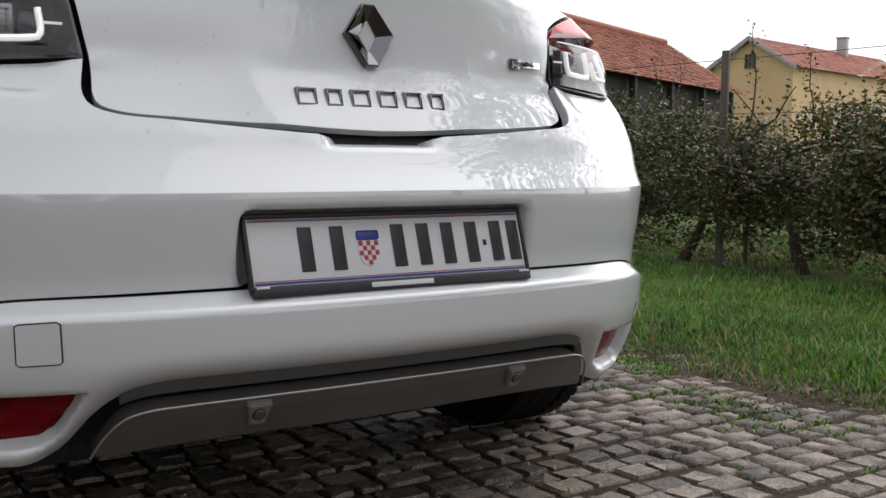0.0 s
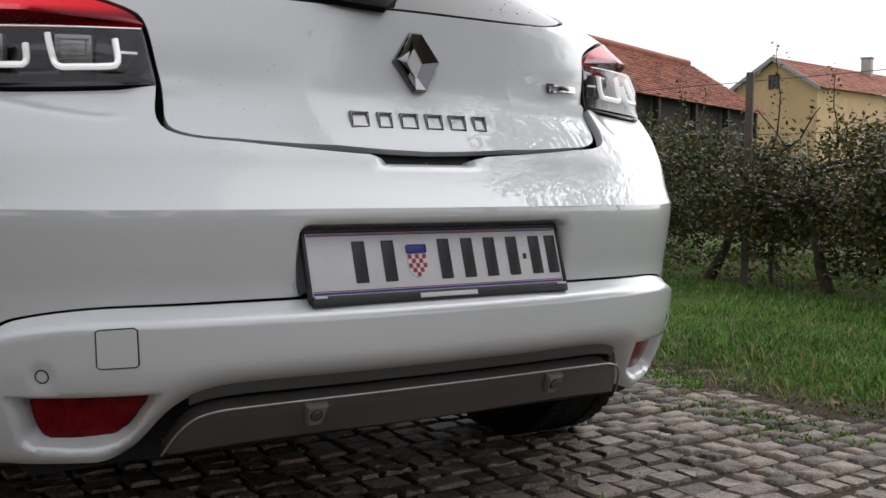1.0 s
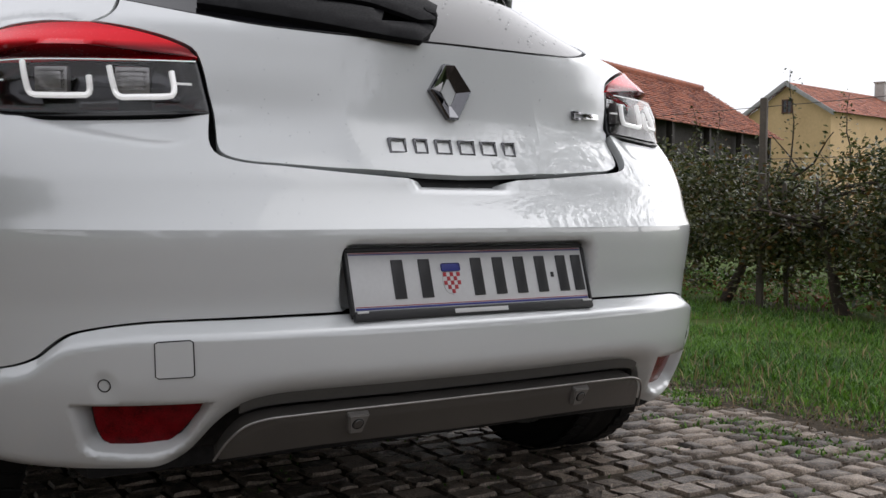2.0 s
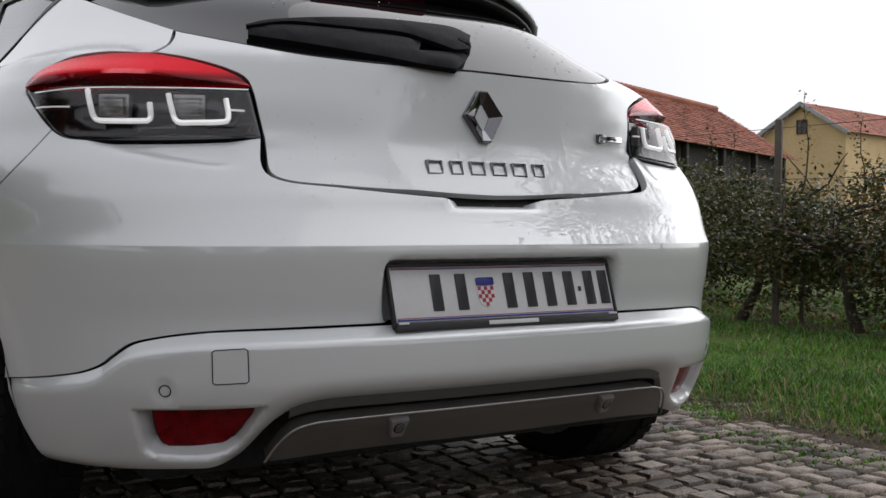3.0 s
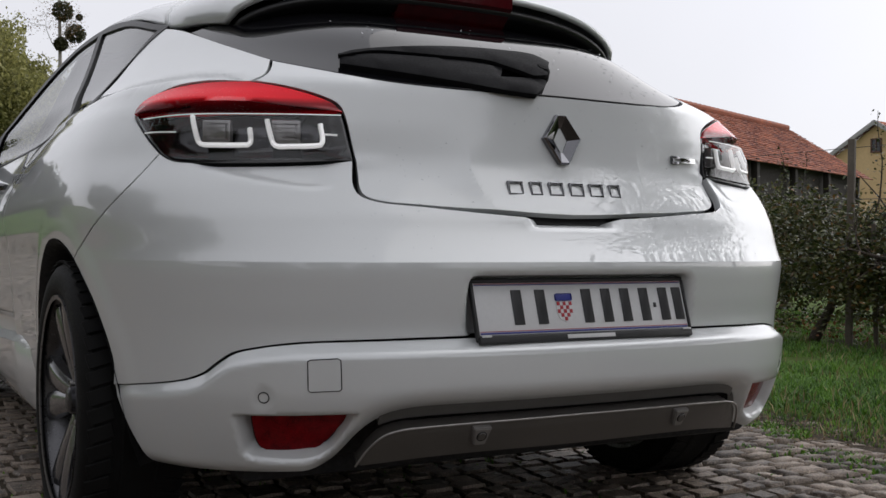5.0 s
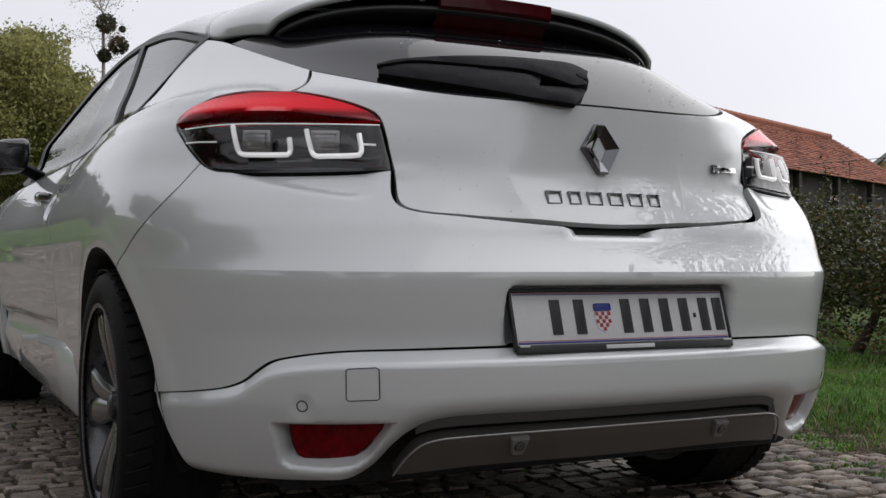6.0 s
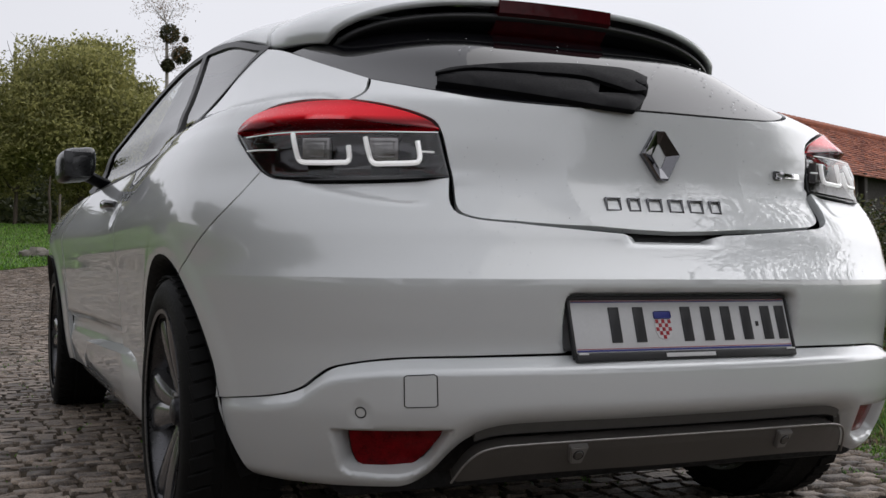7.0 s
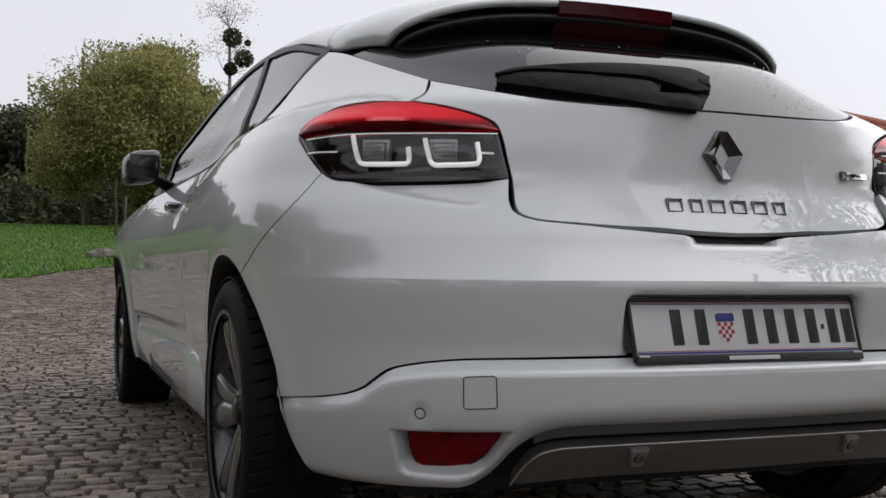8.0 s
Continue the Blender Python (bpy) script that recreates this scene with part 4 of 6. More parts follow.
for surf in (left_body, body):
    lamp = new("tail_lamp")
    lamp.parent = car
    tagged(lamp, "tail lamp with red top band and white light guides")
    sheet("lamp_housing", LAMP, surf, lamp_inside, lamp, "black lamp housing", step=0.02, gap=0.002, rim=0.0, press=lambda q: 0.040 * smooth01(away(LAMP, q) / 0.03) + 0.004)
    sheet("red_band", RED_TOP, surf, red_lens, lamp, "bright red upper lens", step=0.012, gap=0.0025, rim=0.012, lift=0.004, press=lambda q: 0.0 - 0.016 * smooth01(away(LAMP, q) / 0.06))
    bm = bmesh.new()
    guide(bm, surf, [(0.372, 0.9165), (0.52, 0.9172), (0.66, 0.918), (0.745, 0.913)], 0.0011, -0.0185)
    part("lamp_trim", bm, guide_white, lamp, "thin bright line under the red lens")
    RIM_IN = shrink(LAMP, 0.005)
    RIM_IN = np.where(LAMP[:, 1:] > 0.925, shrink(LAMP, 0.0028), RIM_IN)
    RIM_IN[:, 1] = np.maximum(RIM_IN[:, 1], 0.833)
    sheet("lamp_border", LAMP, surf, gloss_black, lamp, "black lamp border", step=0.02, gap=0.002, rim=0.02, holes=(RIM_IN[::-1],), press=lambda q: 0.003 - 0.016 * smooth01(away(LAMP, q) / 0.06))
    CLEAR = LAMP.copy()
    CLEAR[:, 1] = np.minimum(CLEAR[:, 1], 0.917)
    CLEAR = CLEAR[np.r_[True, np.linalg.norm(np.diff(CLEAR, axis=0), axis=1) > 0.002]]
    sheet("clear_lens", CLEAR, surf, lamp_glass, lamp, "clear outer lens", step=0.012, gap=0.003, rim=0.0, lift=0.002, press=lambda q: -0.016 * smooth01(away(LAMP, q) / 0.06))
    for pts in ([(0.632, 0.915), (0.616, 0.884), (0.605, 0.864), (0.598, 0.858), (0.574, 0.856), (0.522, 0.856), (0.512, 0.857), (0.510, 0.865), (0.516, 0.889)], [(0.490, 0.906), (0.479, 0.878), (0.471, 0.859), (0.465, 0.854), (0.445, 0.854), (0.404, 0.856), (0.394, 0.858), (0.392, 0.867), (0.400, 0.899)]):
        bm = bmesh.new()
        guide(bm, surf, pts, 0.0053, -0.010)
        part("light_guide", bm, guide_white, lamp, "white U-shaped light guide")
    for c in (0.56, 0.44):
        bm = bmesh.new()
        p = surf(np.array([c]), np.array([0.885]))[0]
        q1 = surf(np.array([c - 0.03]), np.array([0.885]))[0]
        q2 = surf(np.array([c + 0.03]), np.array([0.885]))[0]
        ang = math.atan2(q2[1] - q1[1], q2[0] - q1[0])
        m = pose(p[0], p[1] + 0.034, p[2]) @ Matrix.Rotation(ang, 4, "Z")
        box(bm, 0.058, 0.02, 0.048, m, 0.004)
        box(bm, 0.040, 0.03, 0.032, m, 0.003)
        for k in range(5):
            box(bm, 0.048, 0.034, 0.0015, m @ pose(0, 0, -0.016 + 0.008 * k))
        part("bulb_reflector", bm, lamp_grey, lamp, "grey ribbed reflector")
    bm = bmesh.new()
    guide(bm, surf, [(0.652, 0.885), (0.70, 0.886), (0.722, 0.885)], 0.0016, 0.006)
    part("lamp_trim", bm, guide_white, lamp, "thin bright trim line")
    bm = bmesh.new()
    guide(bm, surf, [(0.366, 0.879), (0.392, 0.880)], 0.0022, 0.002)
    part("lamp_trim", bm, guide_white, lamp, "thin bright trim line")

# ---- number plate ----
plate = new("number_plate")
PTILT = 17.0
plate.matrix_basis = pose(0, 0.047, 0.5440, -PTILT)
plate.parent = car
tagged(plate, "white number plate in a black holder")
PM = plate.matrix_basis


def slab(name, x, z, w, h, mat, depth=0.003, y=0.0, bevel=0.0008, label=""):
    b = bmesh.new()
    box(b, w, depth, h, PM @ pose(x, y, z), bevel, 2)
    return part(name, b, mat, plate, label)


slab("plate_sheet", 0, 0, 0.520, 0.104, plate_white, 0.004, 0.0, 0.0015)
for nm, x, z, w, h, y in (("holder_strip", 0, -0.0605, 0.526, 0.017, -0.003), ("holder_edge", 0, 0.0560, 0.530, 0.008, 0.0), ("holder_edge", -0.263, -0.003, 0.007, 0.112, 0.0), ("holder_edge", 0.263, -0.003, 0.007, 0.112, 0.0)):
    slab(nm, x, z, w, h, black_plastic, 0.012, y, 0.003, "black plastic edge of the plate holder")
slab("holder_back", 0, 0.0, 0.524, 0.124, black_plastic, 0.006, 0.008, 0.002, "black plastic back of the plate holder")
for z, mat, h in ((0.0475, plate_blue, 0.0016), (0.0498, plate_red, 0.0012), (-0.0445, plate_red, 0.0012), (-0.0480, plate_blue, 0.0032)):
    slab("border_line", 0, z, 0.514, h, mat, 0.0012, -0.0026, 0.0003)
for x in (-0.1645, -0.1085, 0.004, 0.0535, 0.1025, 0.1525, 0.2045, 0.2425):
    slab("character_bar", x, 0.002, 0.024, 0.070, plate_black, 0.0022, -0.003, 0.001, "black bar")
slab("character_bar", 0.1785, 0.0, 0.007, 0.010, plate_black, 0.002, -0.003, 0.0008)
bm = bmesh.new()
ring = [(-0.019, 0.012), (0.019, 0.012), (0.020, -0.010), (0.014, -0.024), (0.0, -0.031), (-0.014, -0.024), (-0.020, -0.010)]
top = [bm.verts.new(PM @ Vector((-0.0535 + x, -0.0032, z))) for x, z in ring]
bot = [bm.verts.new(PM @ Vector((-0.0535 + x, -0.001, z))) for x, z in ring]
bm.faces.new(top)
for i in range(7):
    bm.faces.new((top[i], top[(i + 1) % 7], bot[(i + 1) % 7], bot[i]))
part("shield", bm, plate_white, plate, "red and white chequered shield", smooth=False)
for r in range(5):
    for c in range(5):
        if (r + c) % 2 == 0 and not (r == 4 and c in (0, 4)):
            slab("check", -0.0535 - 0.0145 + 0.00725 * c, 0.0075 - 0.0078 * r, 0.007, 0.0076, plate_red, 0.001, -0.0036, 0.0002)
slab("shield_crown", -0.0535, 0.0205, 0.040, 0.015, plate_blue, 0.0015, -0.003, 0.003)
slab("holder_text_bar", -0.003, -0.0608, 0.118, 0.008, bar_grey, 0.0012, -0.0096, 0.0006, "pale lettering bar on the holder")
for x in (-0.248, 0.248):
    slab("holder_clip", x, -0.0545, 0.022, 0.004, bar_grey, 0.002, -0.0095, 0.001)

# ---- emblem and badge shapes ----
bm = bmesh.new()
ca = body(0.0, 0.885)
lean = math.atan2(float(body(0, 0.93)[1] - body(0, 0.84)[1]), 0.09)
em = pose(0, float(ca[1]) + 0.004, 0.887) @ Matrix.Rotation(-lean, 4, "X")
outer = [(-0.011, 0.053), (0.012, 0.053), (0.047, 0.002), (0.012, -0.053), (-0.011, -0.053), (-0.047, 0.002)]
inner_r = [(-0.002, 0.026), (0.003, 0.026), (0.017, 0.0), (0.003, -0.026), (-0.002, -0.026), (-0.017, 0.0)]
ridge = [(x * 0.88 + u * 0.12, z * 0.88 + w * 0.12) for (x, z), (u, w) in zip(outer, inner_r)]
lv = [[bm.verts.new(em @ Vector((x, y, z))) for x, z in pts] for pts, y in ((outer, 0.006), (outer, -0.014), (ridge, -0.018), (inner_r, -0.006), (inner_r, 0.004))]
for a, b in zip(lv[:-1], lv[1:]):
    for i in range(6):
        bm.faces.new((a[i], a[(i + 1) % 6], b[(i + 1) % 6], b[i]))
part("emblem", bm, chrome_dark, car, "chrome diamond-shaped emblem", smooth=False)
bm = bmesh.new()
lv = [[bm.verts.new(em @ Vector((x * k, y, z * k))) for x, z in outer] for y, k in ((0.012, 1.26), (0.0, 1.20), (-0.003, 1.12), (0.0, 0.9))]
for a, b in zip(lv[:-1], lv[1:]):
    for i in range(6):
        bm.faces.new((a[i], a[(i + 1) % 6], b[(i + 1) % 6], b[i]))
part("emblem_seat", bm, paint, car, "white raised seat of the emblem", smooth=False)
zc = 0.783
for k, x in enumerate((-0.127, -0.078, -0.029, 0.023, 0.074, 0.124)):
    bm = bmesh.new()
    sx = 0.0
    lo, hi = 0.0, 0.5
    for _ in range(30):
        sx = (lo + hi) / 2
        if body(sx, zc)[0] < abs(x):
            lo = sx
        else:
            hi = sx
    p = body(sx, zc)
    m = pose(x, float(p[1]) + 0.0005, zc) @ Matrix.Rotation(-lean * 1.7, 4, "X")
    wd = 0.037 if k in (0, 2, 3, 4) else 0.030
    for dz in (-0.0125, 0.0125):
        box(bm, wd, 0.007, 0.0046, m @ pose(0, 0, dz), 0.0012)
    for dx in (-wd / 2 + 0.0026, wd / 2 - 0.0026):
        box(bm, 0.0046, 0.007, 0.0296, m @ pose(dx, 0, 0), 0.0012)
    part("badge_shape", bm, chrome_dark, car, "plain chrome badge shape")


def on_gate(x, z):
    lo, hi = 0.0, 0.6
    for _ in range(30):
        mid_s = (lo + hi) / 2
        lo, hi = (mid_s, hi) if body(mid_s, z)[0] < abs(x) else (lo, mid_s)
    a, b = body(lo - 0.02, z), body(lo + 0.02, z)
    return float(body(lo, z)[1]), math.atan2(float(b[1] - a[1]), float(b[0] - a[0]))


by, ba_ = on_gate(0.366, 0.865)
m = pose(0.366, by + 0.001, 0.864) @ Matrix.Rotation(ba_, 4, "Z") @ Matrix.Rotation(-lean, 4, "X")
bm = bmesh.new()
box(bm, 0.055, 0.006, 0.013, m @ pose(0.024, 0, 0), 0.001)
part("badge_plate", bm, chrome, car, "small chrome badge plate")
bm = bmesh.new()
box(bm, 0.030, 0.006, 0.007, m @ pose(-0.022, 0, 0.006), 0.001)
box(bm, 0.007, 0.006, 0.018, m @ pose(-0.034, 0, 0), 0.001)
box(bm, 0.020, 0.006, 0.006, m @ pose(-0.022, 0, -0.007), 0.001)
part("badge_shape", bm, chrome_dark, car, "small chrome badge shape")

# ---- parking sensors ----
for s, z, dep in ((-0.446, 0.388, 0.0044), (0.446, 0.388, 0.0044), (-0.0985, 0.306, 0.0), (0.1, 0.306, 0.0)):
    p = body(s, z, True)
    t = body(s + 0.01, z, True) - body(s - 0.01, z, True)
    ang = math.atan2(float(t[1]), float(t[0]))
    u = body(s, z + 0.01, True) - body(s, z - 0.01, True)
    slope = math.atan2(-math.sin(ang) * float(u[0]) + math.cos(ang) * float(u[1]), float(u[2]))
    m = pose(*[float(v) for v in p]) @ Matrix.Rotation(ang, 4, "Z") @ Matrix.Rotation(radians(90) - slope, 4, "X")
    inner_one = abs(s) < 0.2
    bm = bmesh.new()
    lathe(bm, [(0.0, 0.001), (0.0078, 0.001), (0.0092, -0.001), (0.0092, -0.008)], m @ pose(0, 0, -dep + (0.0085 if inner_one else 0.0)), 24)
    part("sensor_face", bm, diffuser_grey if inner_one else paint, car, "round parking sensor")
    bm = bmesh.new()
    lathe(bm, [(0.0090, -0.001), (0.0097, 0.0005), (0.0110, -0.001), (0.0110, -0.01)], m @ pose(0, 0, -dep + (0.0082 if inner_one else 0.0016)), 24)
    part("sensor_ring", bm, dark_inner, car)
    if inner_one:
        bm = bmesh.new()
        ring = [(-0.023, 0.019), (0.023, 0.019), (0.014, -0.023), (-0.014, -0.023)]
        hi_v = [bm.verts.new(m @ Vector((x * 0.84, z2 * 0.9, 0.007))) for x, z2 in ring]
        lo_v = [bm.verts.new(m @ Vector((x, z2, -0.014))) for x, z2 in ring]
        bm.faces.new(hi_v)
        for i in range(4):
            bm.faces.new((hi_v[i], hi_v[(i + 1) % 4], lo_v[(i + 1) % 4], lo_v[i]))
        bmesh.ops.bevel(bm, geom=bm.edges[:], offset=0.002, segments=2, affect="EDGES")
        part("sensor_mount", bm, mount_grey, car, "grey wedge round the sensor")

# ---- rear wiper ----
def on_glass(x, z, off):
    lo, hi = 0.0, 0.9
    for _ in range(30):
        mid_s = (lo + hi) / 2
        lo, hi = (mid_s, hi) if body(mid_s, z)[0] < abs(x) else (lo, mid_s)
    p = body(lo, z)
    return Vector((x, float(p[1]) - off * 0.45, z + off * 0.9))


wiper = new("wiper")
wiper.parent = car
tagged(wiper, "black rear wiper parked across the window")
ARM = loop_of([(-0.370, 1.042), (-0.332, 1.054), (-0.261, 1.065), (-0.176, 1.074), (-0.094, 1.080), (-0.031, 1.081), (0.009, 1.078), (0.027, 1.058)], [(0.027, 1.058), (-0.001, 1.019)], [(-0.001, 1.019), (-0.035, 1.014), (-0.043, 1.020), (-0.066, 1.032), (-0.091, 1.045), (-0.178, 1.049), (-0.228, 1.052), (-0.290, 1.055), (-0.372, 1.039)], [(-0.372, 1.039), (-0.370, 1.042)], step=0.008)
BLADE = loop_of([(-0.364, 1.047), (-0.287, 1.057), (-0.226, 1.053), (-0.163, 1.051), (-0.105, 1.045), (-0.072, 1.037)], [(-0.072, 1.037), (-0.097, 1.012)], [(-0.097, 1.012), (-0.036, 1.015)], [(-0.036, 1.015), (-0.007, 1.013), (-0.052, 0.973)], [(-0.052, 0.973), (-0.110, 0.979), (-0.186, 0.992), (-0.280, 1.008), (-0.378, 1.026)], [(-0.378, 1.026), (-0.364, 1.047)], step=0.008)
sheet("wiper_arm", ARM, glass_surf, wiper_black, wiper, "curved black wiper arm", step=0.012, gap=0.0, rim=0.009, press=lambda q: -0.016 - 0.005 * smooth01(away(ARM, q) / 0.010))
sheet("wiper_blade", BLADE, glass_surf, wiper_black, wiper, "black wiper blade and its carrier", step=0.012, gap=0.0, rim=0.012, press=lambda q: -0.008 - 0.006 * smooth01(away(BLADE, q) / 0.01))
bm = bmesh.new()
lathe(bm, [(0.0, 0.034), (0.012, 0.033), (0.018, 0.026), (0.024, 0.0)], Matrix.Translation(on_glass(0.0, 1.028, 0.0)) @ Matrix.Rotation(radians(40), 4, "X"), 20)
part("wiper_spindle", bm, wiper_black, wiper, "wiper spindle cover")

# ---- drops of rain left on the glass and the paint ----
rng = np.random.default_rng(77)
for nm, surf, s0, s1, z0, z1, n, r in (("rain_drops", glass_surf, -0.30, 0.33, 1.0, 1.17, 70, 0.0022), ("rain_drops", body, -0.32, 0.34, 0.64, 0.97, 150, 0.0016)):
    bm = bmesh.new()
    for _ in range(n):
        a, b = rng.uniform(s0, s1), rng.uniform(z0, z1)
        q = np.array([a, a + 0.003, a]), np.array([b, b, b + 0.003])
        o, du, dv = surf(*q)
        nrm = Vector(np.cross(du - o, dv - o)).normalized()
        if nrm.y > 0:
            nrm = -nrm
        k = r * rng.uniform(0.5, 1.3)
        bmesh.ops.create_icosphere(bm, subdivisions=1, radius=1.0, matrix=Matrix.Translation(Vector(o) + nrm * k * 0.15) @ nrm.to_track_quat("Z", "Y").to_matrix().to_4x4() @ Matrix.Diagonal((k, k, k * 0.55, 1)))
    tagged(part(nm, bm, water, car, "small drops of rain"), kind="stuff")

# ---- door mirror and handle, both sides ----
for sx in (-1, 1):
    mirror = new("door_mirror")
    mirror.parent = car
    tagged(mirror, "black door mirror")
    bm = bmesh.new()
    bmesh.ops.create_uvsphere(bm, u_segments=28, v_segments=18, radius=1.0)
    for v in bm.verts:
        x, y, z = v.co
        f = lambda a, n: math.copysign(abs(a) ** n, a)
        v.co = Vector((f(x, 0.55) * 0.068, f(y, 0.8) * 0.085, f(z, 0.6) * 0.066 - 0.02 * x * sx))
    bmesh.ops.transform(bm, matrix=pose(sx * 0.925, 2.60, 1.018, 0, 0, -10 * sx), verts=bm.verts[:])
    part("mirror_shell", bm, mirror_black, mirror, "gloss black mirror shell")
    bm = bmesh.new()
    box(bm, 0.10, 0.01, 0.095, pose(sx * 0.925, 2.522, 1.018, 0, 0, -10 * sx), 0.004)
    part("mirror_glass", bm, mirror_black, mirror, "mirror glass")
    bm = bmesh.new()
    tube(bm, [(sx * 0.78, 2.66, 0.925), (sx * 0.81, 2.64, 0.95), (sx * 0.88, 2.62, 0.98)], [0.035, 0.03, 0.03], 12, flat=0.7)
    part("mirror_foot", bm, trim_black, mirror, "black mirror foot")
    bm = bmesh.new()
    xh = float(side_x(1.96, 0.84))
    tube(bm, [(sx * (xh + 0.004), 1.86, 0.838), (sx * (xh + 0.022), 1.89, 0.840), (sx * (xh + 0.026), 1.97, 0.842), (sx * (xh + 0.020), 2.04, 0.841), (sx * (xh + 0.002), 2.07, 0.839)], [0.008, 0.011, 0.012, 0.011, 0.008], 10, flat=1.3)
    part("door_handle", bm, gloss_black, car, "black door handle")


# ---- ground ----
def ground_z(x, y):
    """The yard is level round the car and rises gently ahead, then the lawn climbs to the trees."""
    x, y = np.asarray(x, float), np.asarray(y, float)
    rise = spl(y, [(-200, 0), (-1, 0), (7, 0), (14, 0.10), (20, 0.26), (27, 0.55), (36, 1.25), (46, 2.0), (70, 2.6), (900, 3.0)])
    return rise * (1 - smooth01((x - 2.5) / 6.0))


earth = material("earth", (0.075, 0.062, 0.046), 0.95, spec=0.12, noise_scale=3, noise_amount=0.5, bump=0.012, bump_scale=35, tone=((0.024, 0.019, 0.013), (0.085, 0.067, 0.047)))
turf = material("turf", (0.043, 0.072, 0.016), 0.95, spec=0.12, noise_scale=1.2, noise_amount=0.4, bump=0.03, bump_scale=25, tone=((0.036, 0.065, 0.013), (0.101, 0.144, 0.032)))


def land(name, xs, ys, mat, lift, label, category):
    gx, gy = np.meshgrid(xs, ys) if np.ndim(xs) == 1 else (xs, ys)
    v = np.stack([gx, gy, ground_z(gx, gy) + lift], -1).reshape(-1, 3)
    n, m = gx.shape[1], gx.shape[0]
    f = [(j * n + i, j * n + i + 1, j * n + i + n + 1, j * n + i + n) for j in range(m - 1) for i in range(n - 1)]
    return tagged(mesh_object(name, v, f, mat), label, category, kind="structure")


xs = np.concatenate([-np.geomspace(12, 900, 16)[::-1], np.linspace(-11, 13, 50), np.geomspace(14, 900, 16)])
ys = np.concatenate([-np.geomspace(8, 900, 14)[::-1], np.linspace(-7, 50, 110), np.geomspace(52, 1500, 16)])
land("ground", xs, ys, earth, 0.001, "bare brown earth of the yard", "ground")

# lawn beside the car, with a ragged edge against the cobbles
def lawn_edge(y):
    return 1.68 + 0.07 * np.sin(y * 1.9) + 0.05 * np.sin(y * 5.3 + 1) + 0.03 * np.sin(y * 13.0)


def yard_edge(y):
    """Where the cobbles end on the car's left and ahead of it."""
    return spl(y, [(-60, -7.0), (0, -6.4), (8, -5.6), (14, -4.0), (20, -1.7), (26.3, 0.8), (34, 3.6), (60, 9.0), (400, 60.0)]) + 0.12 * np.sin(y * 1.3) + 0.06 * np.sin(y * 4.1)


yy = np.concatenate([np.linspace(-30, -3, 20), np.linspace(-2.8, 12, 150), np.linspace(12.5, 120, 60)])
k = np.concatenate([np.linspace(0, 1, 30) ** 2 * 12, np.geomspace(14, 400, 12)])
gy, gk = np.meshgrid(yy, k, indexing="ij")
gx = lawn_edge(gy) + gk
bumps = np.array([[noise.noise((a * 1.5, b * 1.5, 0.0)) for a, b in zip(r1, r2)] for r1, r2 in zip(gx, gy)])
lawn_right = land("lawn", gx, gy, turf, 0.0, "ragged green lawn beside the cobbles", "lawn")
for v, b, kk in zip(lawn_right.data.vertices, bumps.ravel(), gk.ravel()):
    v.co.z += -0.035 + (0.05 + 0.02 * b + 0.02 * min(1, kk / 0.8)) * min(1, kk / 0.45)
yy = np.concatenate([np.linspace(-60, 10, 40), np.linspace(10.5, 50, 120), np.geomspace(52, 400, 12)])
gy, gk = np.meshgrid(yy, np.concatenate([np.linspace(0, 1, 24) ** 2 * 12, np.geomspace(14, 500, 12)]), indexing="ij")
land("lawn", yard_edge(gy) - gk, gy, turf, 0.012, "green lawn rising towards the trees", "lawn")

# ---- foliage tools ----
def leaves_mesh(name, centres, sizes, mat, parent=None, label="", kind="", rng=None, up=0.3, long=1.7, hang=0.0):
    """Many small pointed leaves, each two bent triangles pairs, at random turns."""
    n = len(centres)
    d = rng.normal(size=(n, 3))
    d[:, 2] = d[:, 2] * 0.6 - hang
    d /= np.linalg.norm(d, axis=1)[:, None]
    nrm = rng.normal(size=(n, 3)) + np.array([0, 0, up * 3])
    w = np.cross(d, nrm)
    w /= np.linalg.norm(w, axis=1)[:, None] + 1e-9
    nn = np.cross(w, d)
    s = np.asarray(sizes)[:, None]
    base, tip = centres - d * s * 0.5 * long, centres + d * s * 0.5 * long
    l, r = centres + w * s * 0.42 + nn * s * 0.10, centres - w * s * 0.42 + nn * s * 0.10
    v = np.stack([base, l, tip, r], 1).reshape(-1, 3)
    i = np.arange(n) * 4
    f = np.concatenate([np.stack([i, i + 1, i + 2], 1), np.stack([i, i + 2, i + 3], 1)])
    me = bpy.data.meshes.new(name)
    me.vertices.add(len(v))
    me.vertices.foreach_set("co", v.ravel())
    me.loops.add(f.size)
    me.loops.foreach_set("vertex_index", f.ravel().astype(np.int32))
    me.polygons.add(len(f))
    me.polygons.foreach_set("loop_start", np.arange(0, f.size, 3, dtype=np.int32))
    me.update(calc_edges=True)
    me.materials.append(mat)
    ob = new(name, me)
    if parent:
        ob.parent = parent
        ob.matrix_parent_inverse = parent.matrix_basis.inverted()
    return tagged(ob, label=label, kind=kind)


